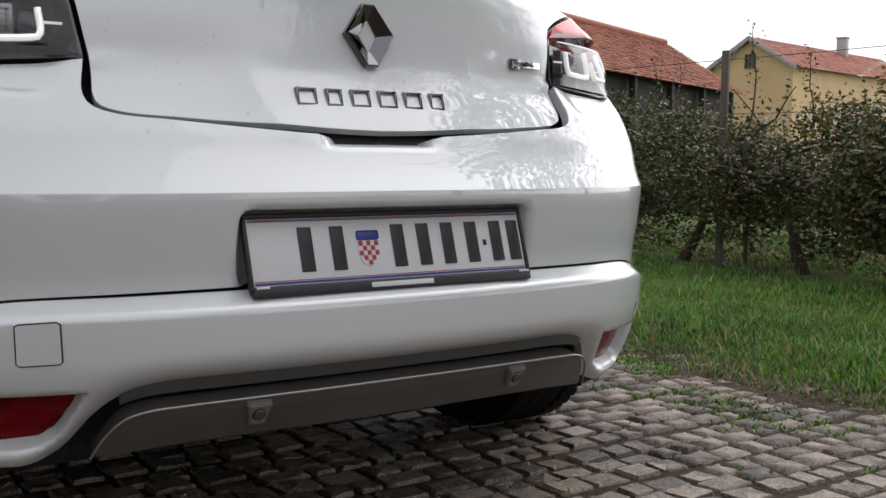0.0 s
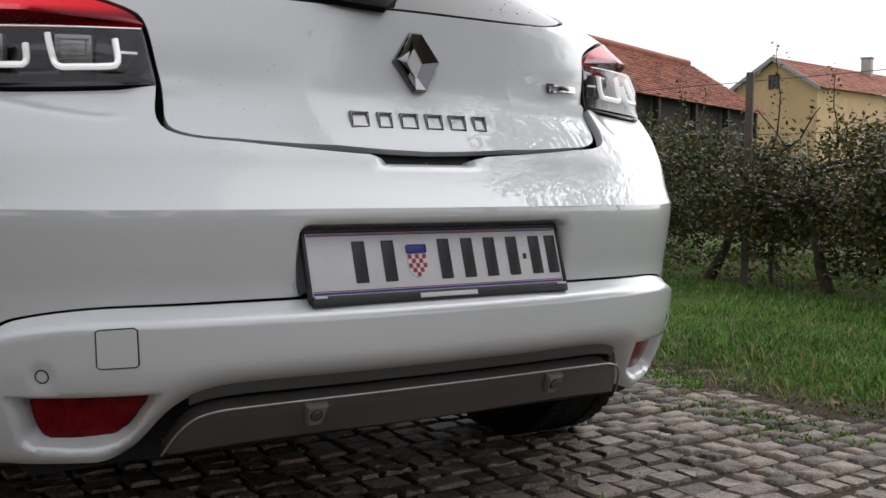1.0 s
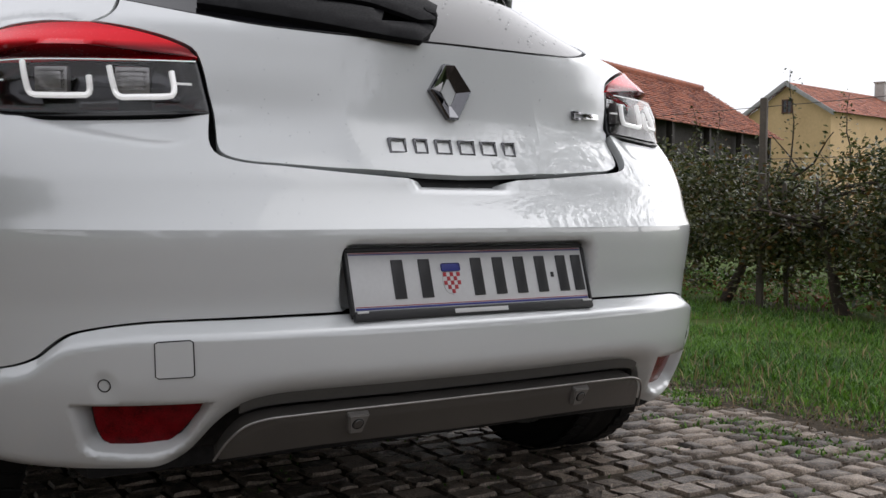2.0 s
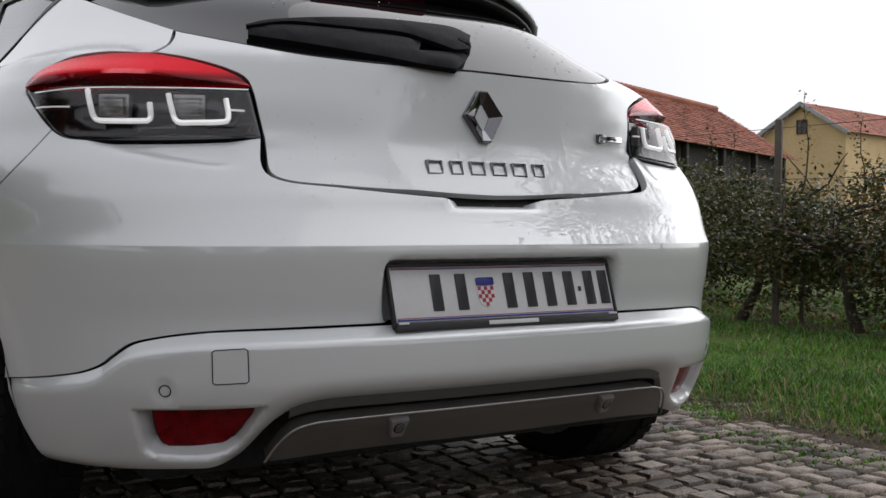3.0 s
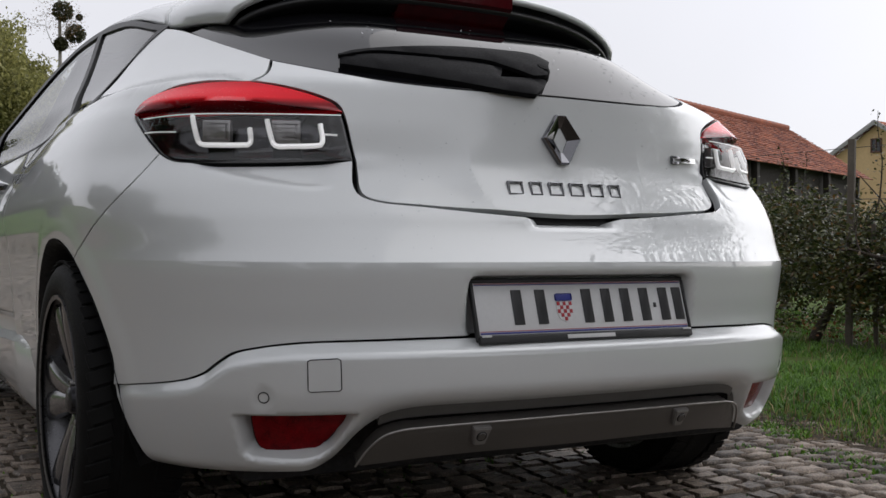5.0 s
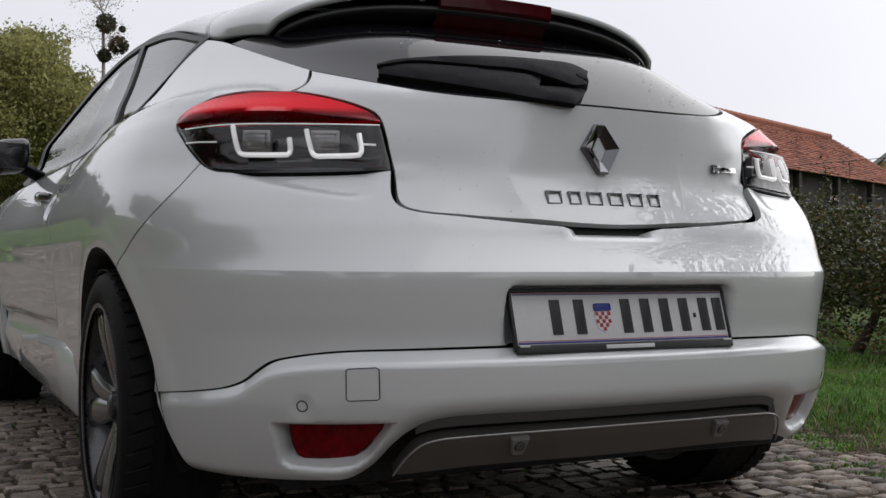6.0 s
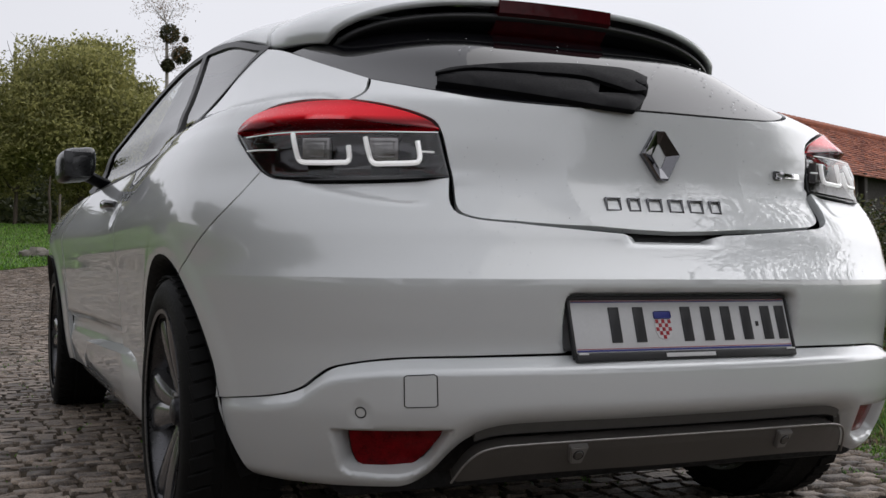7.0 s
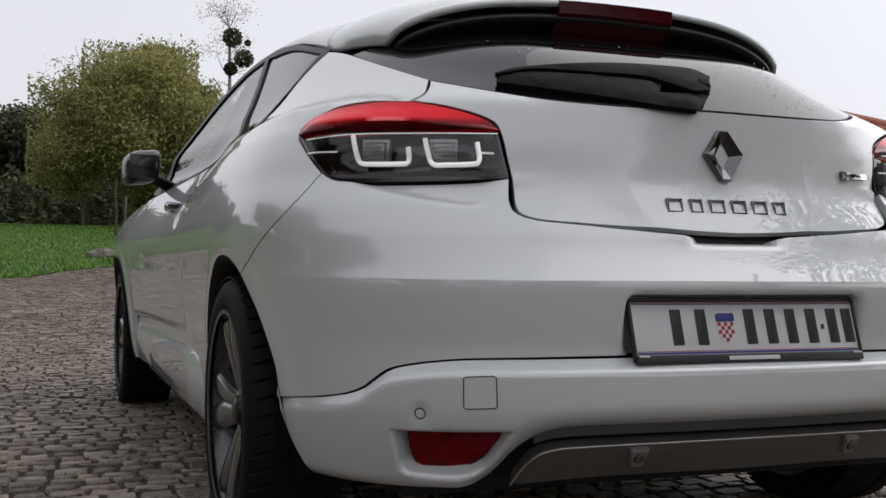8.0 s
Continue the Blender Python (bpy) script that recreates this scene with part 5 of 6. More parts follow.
def leaf_material(name, lo, hi, rough=0.45, through=0.25):
    m = material(name, lo, rough, noise_scale=0.7, noise_amount=0.4, island=0.5, tone=(lo, hi), spec=0.45)
    p = m.node_tree.nodes["Principled BSDF"]
    tr = m.node_tree.nodes.new("ShaderNodeBsdfTranslucent")
    mix = m.node_tree.nodes.new("ShaderNodeMixShader")
    out = m.node_tree.nodes["Material Output"]
    mix.inputs["Fac"].default_value = through
    col = p.inputs["Base Color"].links[0].from_socket
    m.node_tree.links.new(col, tr.inputs["Color"])
    m.node_tree.links.new(p.outputs["BSDF"], mix.inputs[1])
    m.node_tree.links.new(tr.outputs["BSDF"], mix.inputs[2])
    m.node_tree.links.new(mix.outputs["Shader"], out.inputs["Surface"])
    return m


leaf_apple = leaf_material("apple_leaf", (0.022, 0.038, 0.010), (0.135, 0.138, 0.045), 0.28)
leaf_rust = leaf_material("rusty_leaf", (0.07, 0.05, 0.015), (0.22, 0.11, 0.03), 0.5)
leaf_willow = leaf_material("willow_leaf", (0.15, 0.155, 0.05), (0.42, 0.40, 0.15), 0.55, 0.50)
leaf_dark = leaf_material("dark_wood_leaf", (0.036, 0.046, 0.018), (0.10, 0.112, 0.042), 0.6)
leaf_mistletoe = leaf_material("mistletoe_leaf", (0.03, 0.035, 0.012), (0.07, 0.07, 0.025), 0.6)
blade_green = leaf_material("grass_blade", (0.026, 0.084, 0.008), (0.165, 0.335, 0.035), 0.30, 0.30)
straw = leaf_material("dry_grass", (0.16, 0.12, 0.05), (0.36, 0.29, 0.14), 0.6, 0.2)
crumb = leaf_material("earth_crumb", (0.07, 0.05, 0.03), (0.20, 0.14, 0.08), 0.8, 0.05)
dead_leaf = leaf_material("fallen_leaf", (0.10, 0.03, 0.015), (0.22, 0.09, 0.03), 0.7, 0.1)
bark = material("bark", (0.06, 0.045, 0.034), 0.9, noise_scale=8, noise_amount=0.5, bump=0.01, bump_scale=40)
pale_bark = material("pale_bark", (0.30, 0.28, 0.25), 0.85, noise_scale=6, noise_amount=0.45, bump=0.005, bump_scale=30)
weathered = material("weathered_wood", (0.105, 0.087, 0.070), 0.85, noise_scale=6, noise_amount=0.4, bump=0.004, bump_scale=60)
wire_mat = material("wire", (0.10, 0.09, 0.08), 0.6, 0.6, noise_scale=10, noise_amount=0.3)


def limb(bm, p, d, length, r, rng, depth, tips, bend=0.25, split=2, lift=0.1):
    """A tapering crooked branch that forks; collects its tip points."""
    pts, rad = [Vector(p)], [r]
    n = 5
    for i in range(n):
        d = (d + Vector(rng.normal(size=3)) * bend * 0.4 + Vector((0, 0, lift * 0.3))).normalized()
        pts.append(pts[-1] + d * length / n)
        rad.append(r * (1 - 0.55 * (i + 1) / n))
    tube(bm, pts, rad, 6 if depth else 9)
    tips += [tuple(q) for q in pts[2:]]
    if depth > 0:
        for k in range(split):
            a = pts[rng.integers(2, n + 1)]
            nd = (d + Vector(rng.normal(size=3)) * 0.75).normalized()
            limb(bm, a, nd, length * 0.68, rad[-1] * 0.9, rng, depth - 1, tips, bend, split, lift)


# ---- trained apple trees in a row along wires ----
ROW_O, ROW_D = Vector((4.25, 2.25, 0)), Vector((0.10, 0.995, 0)).normalized()
ROW_N = Vector((ROW_D.y, -ROW_D.x, 0))


def row_point(u, off=0.0):
    p = ROW_O + ROW_D * u + ROW_N * off
    return Vector((p.x, p.y, 0.03 + float(ground_z(p.x, p.y))))


def apple_tree(seed, height, dense, shoots, rust):
    rng = np.random.default_rng(seed)
    tree = tagged(new("apple_tree"), "trained apple tree with dark dense leaves, on the lawn", "tree", "apple trees along the wire")
    bm = bmesh.new()
    tips = []
    lean = Vector((0.10 * rng.normal(), 0.18 * rng.normal(), 1)).normalized()
    limb(bm, (0, 0, -0.05), lean, 0.55, 0.045, rng, 0, tips, 0.35)
    top = Vector(tips[-1])
    for k in range(7):
        a = ROW_D * (1 if k % 2 else -1) * rng.uniform(0.5, 1.0) + Vector((0, 0, rng.uniform(0.05, 0.5))) + ROW_N * rng.normal() * 0.25
        limb(bm, top + Vector((0, 0, rng.uniform(-0.1, 0.35))), a.normalized(), rng.uniform(0.35, 0.55), 0.017, rng, 1, tips, 0.3, 2, 0.0)
    limb(bm, top, Vector((0, 0, 1)), height - 0.80, 0.020, rng, 0, tips, 0.2)
    part("trunk", bm, bark, tree, "dark gnarled trunk and branches")
    n = dense
    u, z, o = rng.uniform(-0.64, 0.64, n), 0.10 + (height - 0.10) * rng.beta(1.35, 1.6, n), rng.normal(0, 0.17, n)
    prof = height * (0.82 + 0.18 * np.sin(u * 6 + seed))
    keep = z < prof + 0.08 * rng.normal(size=n)
    u, z, o = u[keep], z[keep], o[keep]
    c = np.array(ROW_D)[None] * u[:, None] + np.array(ROW_N)[None] * o[:, None]
    c[:, 2] = z
    clump = np.array([noise.noise((a * 3.2 + seed, b * 3.2, q * 3.2)) for a, b, q in c])
    c = c[(clump > -0.28) & ((c[:, 2] > 0.32) | (clump > -0.02))]
    c = np.vstack([c, np.array(tips)[:, :3].repeat(3, 0) + rng.normal(0, 0.06, (len(tips) * 3, 3))])
    c = c[c[:, 2] > 0.09]
    leaves_mesh("crown", c, rng.uniform(0.013, 0.029, len(c)), leaf_apple, tree, "dark green glossy leaves", rng=rng)
    if rust:
        r = c[(rng.uniform(size=len(c)) < rust)]
        leaves_mesh("rusty_leaves", r + rng.normal(0, 0.05, r.shape), rng.uniform(0.015, 0.03, len(r)), leaf_rust, tree, "rust-brown autumn leaves", rng=rng)
    for k in range(shoots):
        bm = bmesh.new()
        b = Vector((*(np.array(ROW_D[:2]) * rng.uniform(-0.5, 0.5) + np.array(ROW_N[:2]) * rng.normal() * 0.1), height * 0.8))
        pts = [b]
        ln = rng.uniform(0.45, 1.0)
        for i in range(6):
            pts.append(pts[-1] + Vector((rng.normal() * 0.02, rng.normal() * 0.02, ln / 6)))
        tube(bm, pts, [0.006, 0.0055, 0.005, 0.004, 0.003, 0.0025, 0.0015], 5)
        part("shoot", bm, bark, tree, "tall thin shoot")
        lc = np.array([np.array(pts[i]) * (1 - t) + np.array(pts[i + 1]) * t for i, t in zip(rng.integers(0, 6, 90), rng.uniform(size=90))]) + rng.normal(0, 0.024, (90, 3))
        leaves_mesh("shoot_leaves", lc, rng.uniform(0.009, 0.020, 90), leaf_rust if rng.uniform() < 0.45 else leaf_apple, tree, rng=rng)
    return tree


kinds = [apple_tree(11 + i, h, d, s, r) for i, (h, d, s, r) in enumerate(((1.10, 19500, 1, 0.07), (1.13, 19500, 2, 0.10), (1.14, 19500, 2, 0.16), (1.10, 19500, 1, 0.09)))]
rng = np.random.default_rng(5)
spots = [(-0.85, 2), (0.14, 2), (1.2, 3), (2.25, 0), (3.3, 1), (4.35, 3), (5.4, 0), (6.5, 1), (7.6, 3), (8.8, 0), (10.0, 1)]
used = set()
for u, kd in spots:
    m = Matrix.Translation(row_point(u, 0.08 * rng.normal())) @ Matrix.Rotation(0.08 * rng.normal() + (math.pi if rng.uniform() < 0.5 else 0), 4, "Z") @ Matrix.Diagonal((1, 1, rng.uniform(0.95, 1.06), 1))
    if kd in used:
        copy_thing(kinds[kd], m)
    else:
        kinds[kd].matrix_basis = m
        used.add(kd)
for u, kd in ((-0.3, 3), (1.2, 0), (2.7, 3), (4.2, 2), (5.7, 1), (7.3, 3)):
    copy_thing(kinds[kd], Matrix.Translation(row_point(u, 2.2 + 0.2 * rng.normal())) @ Matrix.Rotation(0.2 * rng.normal(), 4, "Z"))

# posts and wires
for u, off, h, w, tilt in ((0.73, -0.05, 1.33, 0.046, 1.5), (0.62, 0.05, 0.80, 0.030, -8), (5.9, 0.0, 1.4, 0.09, -2)):
    p = row_point(u, off)
    bm = bmesh.new()
    box(bm, w, w * 0.9, h + 0.2, pose(p.x, p.y, p.z + h / 2 - 0.1, 0, tilt, 25), 0.008, 2)
    for v in bm.verts:
        v.co += Vector((noise.noise(v.co * 5), noise.noise(v.co * 5 + Vector((9, 0, 0))), 0)) * 0.012
    tagged(part("post", bm, weathered, None), "weathered grey wooden post in the apple row", "post", "posts of the apple row")
for z in (0.55, 0.95, 1.28):
    bm = bmesh.new()
    tube(bm, [row_point(u) + Vector((0, 0, z - 0.02 * math.sin((u + 3) * 0.8))) for u in np.linspace(-1.4, 10.6, 27)], 0.0025, 5)
    tagged(part("wire", bm, wire_mat, None), "thin wire strung along the apple row", "wire", "wires of the apple row")

# bare soil under the row
soil = material("dark_soil", (0.040, 0.027, 0.018), 0.95, spec=0.08, noise_scale=4, noise_amount=0.5, bump=0.015, bump_scale=30)
uu, oo = np.meshgrid(np.linspace(-4, 14, 60), np.linspace(-0.10, 1.2, 14), indexing="ij")
sx_ = ROW_O.x + ROW_D.x * uu + ROW_N.x * (oo + 0.12 * np.sin(uu * 2.3) * (oo < 0))
sy_ = ROW_O.y + ROW_D.y * uu + ROW_N.y * (oo + 0.12 * np.sin(uu * 2.3) * (oo < 0))
land("soil_bed", sx_, sy_, soil, 0.034, "bare dark soil strip under the apple row", "soil")
# fallen leaves and twigs under the row
rng = np.random.default_rng(21)
n = 4200
u, o = rng.uniform(-3, 9, n), np.abs(rng.normal(0.0, 0.7, n)) + 0.02
c = np.array([row_point(a, b) for a, b in zip(u, o)])
c[:, 2] += 0.035 + rng.uniform(0, 0.05, n)
tagged(leaves_mesh("fallen_leaves", c, rng.uniform(0.012, 0.03, n), dead_leaf, rng=rng, up=2.0), "rust-red fallen leaves under the apple row", "leaf litter", kind="stuff")


# ---- grass ----
def grass(name, px, py, height, rng, mat, label, base=None, width=0.004):
    n = len(px)
    h = height * rng.uniform(0.45, 1.25, n)
    a = rng.uniform(0, 2 * np.pi, n)
    bend = rng.uniform(0.2, 1.15, n) * h
    dx, dy = np.cos(a), np.sin(a)
    z0 = (ground_z(px, py) + 0.0) if base is None else base
    wv = width * rng.uniform(0.7, 1.4, n)
    b1 = np.stack([px - dy * wv, py + dx * wv, z0], 1)
    b2 = np.stack([px + dy * wv, py - dx * wv, z0], 1)
    m1 = np.stack([px - dy * wv * 0.8 + dx * bend * 0.3, py + dx * wv * 0.8 + dy * bend * 0.3, z0 + h * 0.6], 1)
    m2 = np.stack([px + dy * wv * 0.8 + dx * bend * 0.3, py - dx * wv * 0.8 + dy * bend * 0.3, z0 + h * 0.6], 1)
    t = np.stack([px + dx * bend, py + dy * bend, z0 + h], 1)
    v = np.stack([b1, b2, m1, m2, t], 1).reshape(-1, 3)
    i = np.arange(n) * 5
    f = np.concatenate([np.stack(q, 1) for q in ((i, i + 1, i + 3), (i, i + 3, i + 2), (i + 2, i + 3, i + 4))])
    me = bpy.data.meshes.new(name)
    me.vertices.add(len(v))
    me.vertices.foreach_set("co", v.ravel())
    me.loops.add(f.size)
    me.loops.foreach_set("vertex_index", f.ravel().astype(np.int32))
    me.polygons.add(len(f))
    me.polygons.foreach_set("loop_start", np.arange(0, f.size, 3, dtype=np.int32))
    me.update(calc_edges=True)
    me.materials.append(mat)
    return tagged(new(name, me), label, "grass", kind="stuff")


rng = np.random.default_rng(8)
n = 360000
px, py = 1.70 + 5.2 * rng.uniform(size=n) ** 1.3, -0.9 + 9.9 * rng.uniform(size=n) ** 1.35
row_off = (px - ROW_O.x) * ROW_N.x + (py - ROW_O.y) * ROW_N.y
patch = np.array([noise.noise((a * 2.2, b * 2.2, 3.0)) for a, b in zip(px, py)])
keep = (px > lawn_edge(py) - 0.02 + 0.05 * rng.normal(size=n)) & (rng.uniform(size=n) < np.clip(1.1 - np.exp(-((row_off - 0.15) / 0.35) ** 2) * 1.0, 0.06, 1)) & (patch > -0.55)
px, py, patch = px[keep], py[keep], patch[keep]
edge = np.clip((px - lawn_edge(py)) / 0.5, 0, 1)
thin = rng.uniform(size=len(px)) < 0.25 + 0.9 * edge
px, py, patch, edge = px[thin], py[thin], patch[thin], edge[thin]
dry = rng.uniform(size=len(px)) < 0.02 + 0.10 * (1 - edge)
grass("dry_grass", px[dry], py[dry], 0.04 + 0.02 * edge[dry], rng, straw, "dry straw-coloured blades in the lawn", base=0.004 + 0.03 * edge[dry], width=0.0025)
grass("grass", px, py, (0.016 + 0.017 * edge) * (1 + 0.5 * patch), rng, blade_green, "fresh green grass blades beside the cobbles", base=np.full(len(px), 0.002) + 0.03 * edge, width=0.0022)
n = 42000
py2 = rng.uniform(13, 45, n)
px2 = yard_edge(py2) - rng.uniform(0, 1, n) ** 1.5 * 14
grass("grass", px2, py2, 0.07 * np.ones(n), rng, blade_green, "short green grass on the far lawn", base=ground_z(px2, py2) + 0.01, width=0.012)

# ---- barn with a tiled roof ----
roof_tile = material("clay_tile", (0.30, 0.085, 0.045), 0.8, noise_scale=0.8, noise_amount=0.35, island=0.45, tone=((0.17, 0.05, 0.03), (0.42, 0.14, 0.075)), bump=0.01, bump_scale=12)
barn_wood = material("dark_barn_boards", (0.022, 0.017, 0.014), 0.9, noise_scale=2, noise_amount=0.4, bump=0.01, bump_scale=20)
render_yellow = material("yellow_render", (0.55, 0.40, 0.19), 0.9, noise_scale=0.6, noise_amount=0.12, bump=0.004, bump_scale=20, tone=((0.50, 0.345, 0.18), (0.64, 0.455, 0.25)))
verge_grey = material("verge_boards", (0.34, 0.33, 0.33), 0.8, noise_scale=2, noise_amount=0.2)
pane_dark = material("dark_window", (0.02, 0.02, 0.025), 0.1, noise_scale=3, noise_amount=0.3)
frame_brown = material("brown_window_frame", (0.10, 0.045, 0.03), 0.6, noise_scale=5, noise_amount=0.3)
mortar = material("chimney_plaster", (0.42, 0.40, 0.38), 0.9, noise_scale=3, noise_amount=0.2)


def tiled_slope(name, origin, along, down, length, depth, row, col, parent, rng, label):
    """Courses of overlapping clay tiles on one roof slope, joined."""
    along, down = Vector(along).normalized(), Vector(down).normalized()
    nrm = along.cross(down).normalized()
    if nrm.z < 0:
        nrm = -nrm
    nr, nc = int(depth / row), int(length / col)
    verts, faces = [], []
    for r in range(nr):
        for c in range(nc):
            o = Vector(origin) + along * (c + (0.5 if r % 2 else 0)) * col + down * r * row + nrm * (0.004 * rng.normal())
            t = 0.030 + 0.004 * rng.normal()
            a, b = along * col * 0.96, down * row * 1.12
            k = len(verts)
            verts += [o, o + a, o + a + b + nrm * t, o + b + nrm * t, o + a + b, o + b]
            faces += [(k, k + 1, k + 2, k + 3), (k + 3, k + 2, k + 4, k + 5)]
    return tagged(mesh_object(name, verts, faces, roof_tile, parent, label, smooth=False), kind="stuff")


def building_block(name, verts, faces, mat, parent, label=""):
    return mesh_object(name, verts, faces, mat, parent, label, smooth=False)


rng = np.random.default_rng(3)
barn = tagged(new("barn"), "long dark timber barn with a red clay tile roof", "barn")
P2 = Vector((28.16, 25.73, 4.87))
ax = Vector((0.928, 0.373, 0)).normalized()
nx_ = Vector((ax.y, -ax.x, 0))  # towards the yard
L, HALF, DROP = 13.0, 2.90, 1.90
P1 = P2 - ax * L
slope = (nx_ * HALF - Vector((0, 0, DROP)))
back = (-nx_ * HALF - Vector((0, 0, DROP)))
tiled_slope("tile_slope", P1, ax, slope, L + 0.2, slope.length, 0.155, 0.18, barn, rng, "rows of red clay tiles")
building_block("roof_deck", [P1, P2, P2 + slope * 0.99, P1 + slope * 0.99, P2 + back, P1 + back], [(0, 1, 2, 3), (0, 5, 4, 1)], barn_wood, barn, "roof boarding")
for i in range(int(L / 0.32)):
    bm = bmesh.new()
    p = P1 + ax * (i + 0.5) * 0.32
    tube(bm, [p - ax * 0.17 + Vector((0, 0, 0.03)), p + ax * 0.17 + Vector((0, 0, 0.05))], [0.10, 0.115], 8)
    part("ridge_tile", bm, roof_tile, barn)
wl_, wr_ = P1 + slope * 0.86, P2 + slope * 0.86 - ax * 0.3
bl_, br_ = P1 + back * 0.86, P2 + back * 0.86 - ax * 0.3
g = lambda v: Vector((v.x, v.y, 0))
building_block("wall", [g(wl_), g(wr_), wr_, wl_, g(bl_), g(br_), br_, bl_, P2 - ax * 0.3 - Vector((0, 0, 0.1))], [(0, 1, 2, 3), (1, 5, 6, 8, 2), (5, 4, 7, 6), (4, 0, 3, 7)], barn_wood, barn, "dark boarded walls")
for i in range(4):
    bm = bmesh.new()
    p = P2 + slope * 0.93 - ax * (1.0 + i * 2.8)
    box(bm, 0.18, 0.18, p.z, pose(p.x, p.y, p.z / 2, 0, 0, 22), 0.01)
    part("barn_post", bm, barn_wood, barn, "timber post under the eaves")

# ---- yellow house ----
house = tagged(new("house"), "yellow rendered house with a red tiled gable roof", "house")
HD = 85.0
eye0 = Vector((-1.313, -1.708, 0))
view = lambda a_deg: Vector((math.sin(radians(a_deg)), math.cos(radians(a_deg)), 0))
apex = eye0 + view(51.09) * HD + Vector((0, 0, 0.667 + 0.1103 * HD))
across = Vector((view(51.09).y, -view(51.09).x, 0))
away_v = (view(51.09) * 1.0 + across * 0.55).normalized()
across = Vector((away_v.y, -away_v.x, 0))
HW, HDROP, HL = 3.72, 2.36, 24.0
ls, rs = (-across * HW - Vector((0, 0, HDROP))), (across * HW - Vector((0, 0, HDROP)))
deep = away_v * HL
wall_in = 0.90
a0 = apex + away_v * 0.5 - Vector((0, 0, 0.25))
e_l, e_r = a0 + ls * wall_in, a0 + rs * wall_in
building_block("wall", [g(e_l), g(e_r), e_r, a0, e_l, g(e_l) + deep, g(e_r) + deep, e_r + deep, a0 + deep, e_l + deep], [(0, 1, 2, 3, 4), (1, 6, 7, 2), (6, 5, 9, 8, 7), (5, 0, 4, 9)], render_yellow, house, "yellow rendered walls")
tiled_slope("tile_slope", apex, away_v, rs, HL, rs.length * 1.05, 0.3, 0.3, house, rng, "red clay tiles")
tiled_slope("tile_slope", apex, away_v, ls, HL, ls.length * 1.05, 0.3, 0.3, house, rng, "red clay tiles")
for sl in (ls, rs):
    bm = bmesh.new()
    c = apex + sl * 0.52
    q = sl.to_track_quat("Y", "Z").to_matrix().to_4x4()
    box(bm, 0.10, sl.length * 1.06, 0.30, Matrix.Translation(c - away_v * 0.05 - Vector((0, 0, 0.10))) @ q, 0.01)
    part("verge_board", bm, verge_grey, house, "grey verge board")
win = new("window")
win.parent = house
yaw_w = math.degrees(math.atan2(across.y, across.x))
wc = a0 + (-across) * 0.1 - Vector((0, 0, 1.55)) - away_v * 0.05
bm = bmesh.new()
for dx, dz, w, h in ((0, 0.48, 0.86, 0.10), (0, -0.48, 0.86, 0.10), (-0.38, 0, 0.10, 1.0), (0.38, 0, 0.10, 1.0), (0, 0, 0.06, 0.9)):
    box(bm, w, 0.12, h, pose(*wc, 0, 0, yaw_w) @ pose(dx, 0, dz), 0.01)
part("window_frame", bm, frame_brown, win, "brown window frame")
bm = bmesh.new()
box(bm, 0.72, 0.05, 0.92, pose(*wc, 0, 0, yaw_w) @ pose(0, 0.03, 0))
part("pane", bm, pane_dark, win, "dark pane")
bm = bmesh.new()
cp = apex + away_v * 15 + rs * 0.12
box(bm, 0.8, 0.8, 1.6, pose(cp.x, cp.y, cp.z + 0.6, 0, 0, 20), 0.02)
box(bm, 0.95, 0.95, 0.12, pose(cp.x, cp.y, cp.z + 1.4, 0, 0, 20), 0.02)
part("chimney", bm, mortar, house, "plastered chimney")

# ---- trees beyond the lawn ----
def tree(name, x, y, height, spread, seed, leaf, n_leaves, size, label, trunk_r=0.16, bare=0.25, blobs=14, hang=0.2, wood=bark, depth=3):
    rng = np.random.default_rng(seed)
    t = tagged(new(name), label, "tree")
    z0 = float(ground_z(x, y))
    bm = bmesh.new()
    tips = []
    limb(bm, (x, y, z0 - 0.2), Vector((0, 0, 1)), height * 0.55, trunk_r, rng, 0, tips, 0.12)
    for q in list(tips):
        for k in range(3):
            a = rng.uniform(0, 2 * math.pi)
            d = Vector((math.cos(a), math.sin(a), rng.uniform(0.35, 1.1))).normalized()
            limb(bm, q, d, spread * rng.uniform(0.5, 0.85), trunk_r * 0.35, rng, depth - 1, tips, 0.3)
    limb(bm, tips[3], Vector((0, 0, 1)), height * 0.42, trunk_r * 0.5, rng, depth - 1, tips, 0.2)
    part("trunk", bm, wood, t, "trunk and limbs")
    tp = np.array([q for q in tips if q[2] > z0 + height * bare])
    pick = tp[rng.integers(0, len(tp), n_leaves)]
    c = pick + np.clip(rng.normal(0, 1, (n_leaves, 3)), -1.7, 1.7) * np.array([spread * 0.13, spread * 0.13, spread * 0.12])
    # fill the crown's body unevenly
    m = n_leaves
    bc = tp[rng.integers(0, len(tp), blobs)]
    extra = bc[rng.integers(0, blobs, m)] + np.clip(rng.normal(0, 1, (m, 3)), -1.6, 1.6) * spread * 0.20
    c = np.vstack([c, extra])
    lim = z0 + height * (1 + 0.03 * rng.normal(size=len(c)))
    c = c[(c[:, 2] < lim) & (c[:, 2] > z0 + height * bare * 0.7)]
    leaves_mesh("crown", c, size * rng.uniform(0.6, 1.4, len(c)), leaf, t, "uneven leafy crown", rng=rng, hang=hang)
    return t


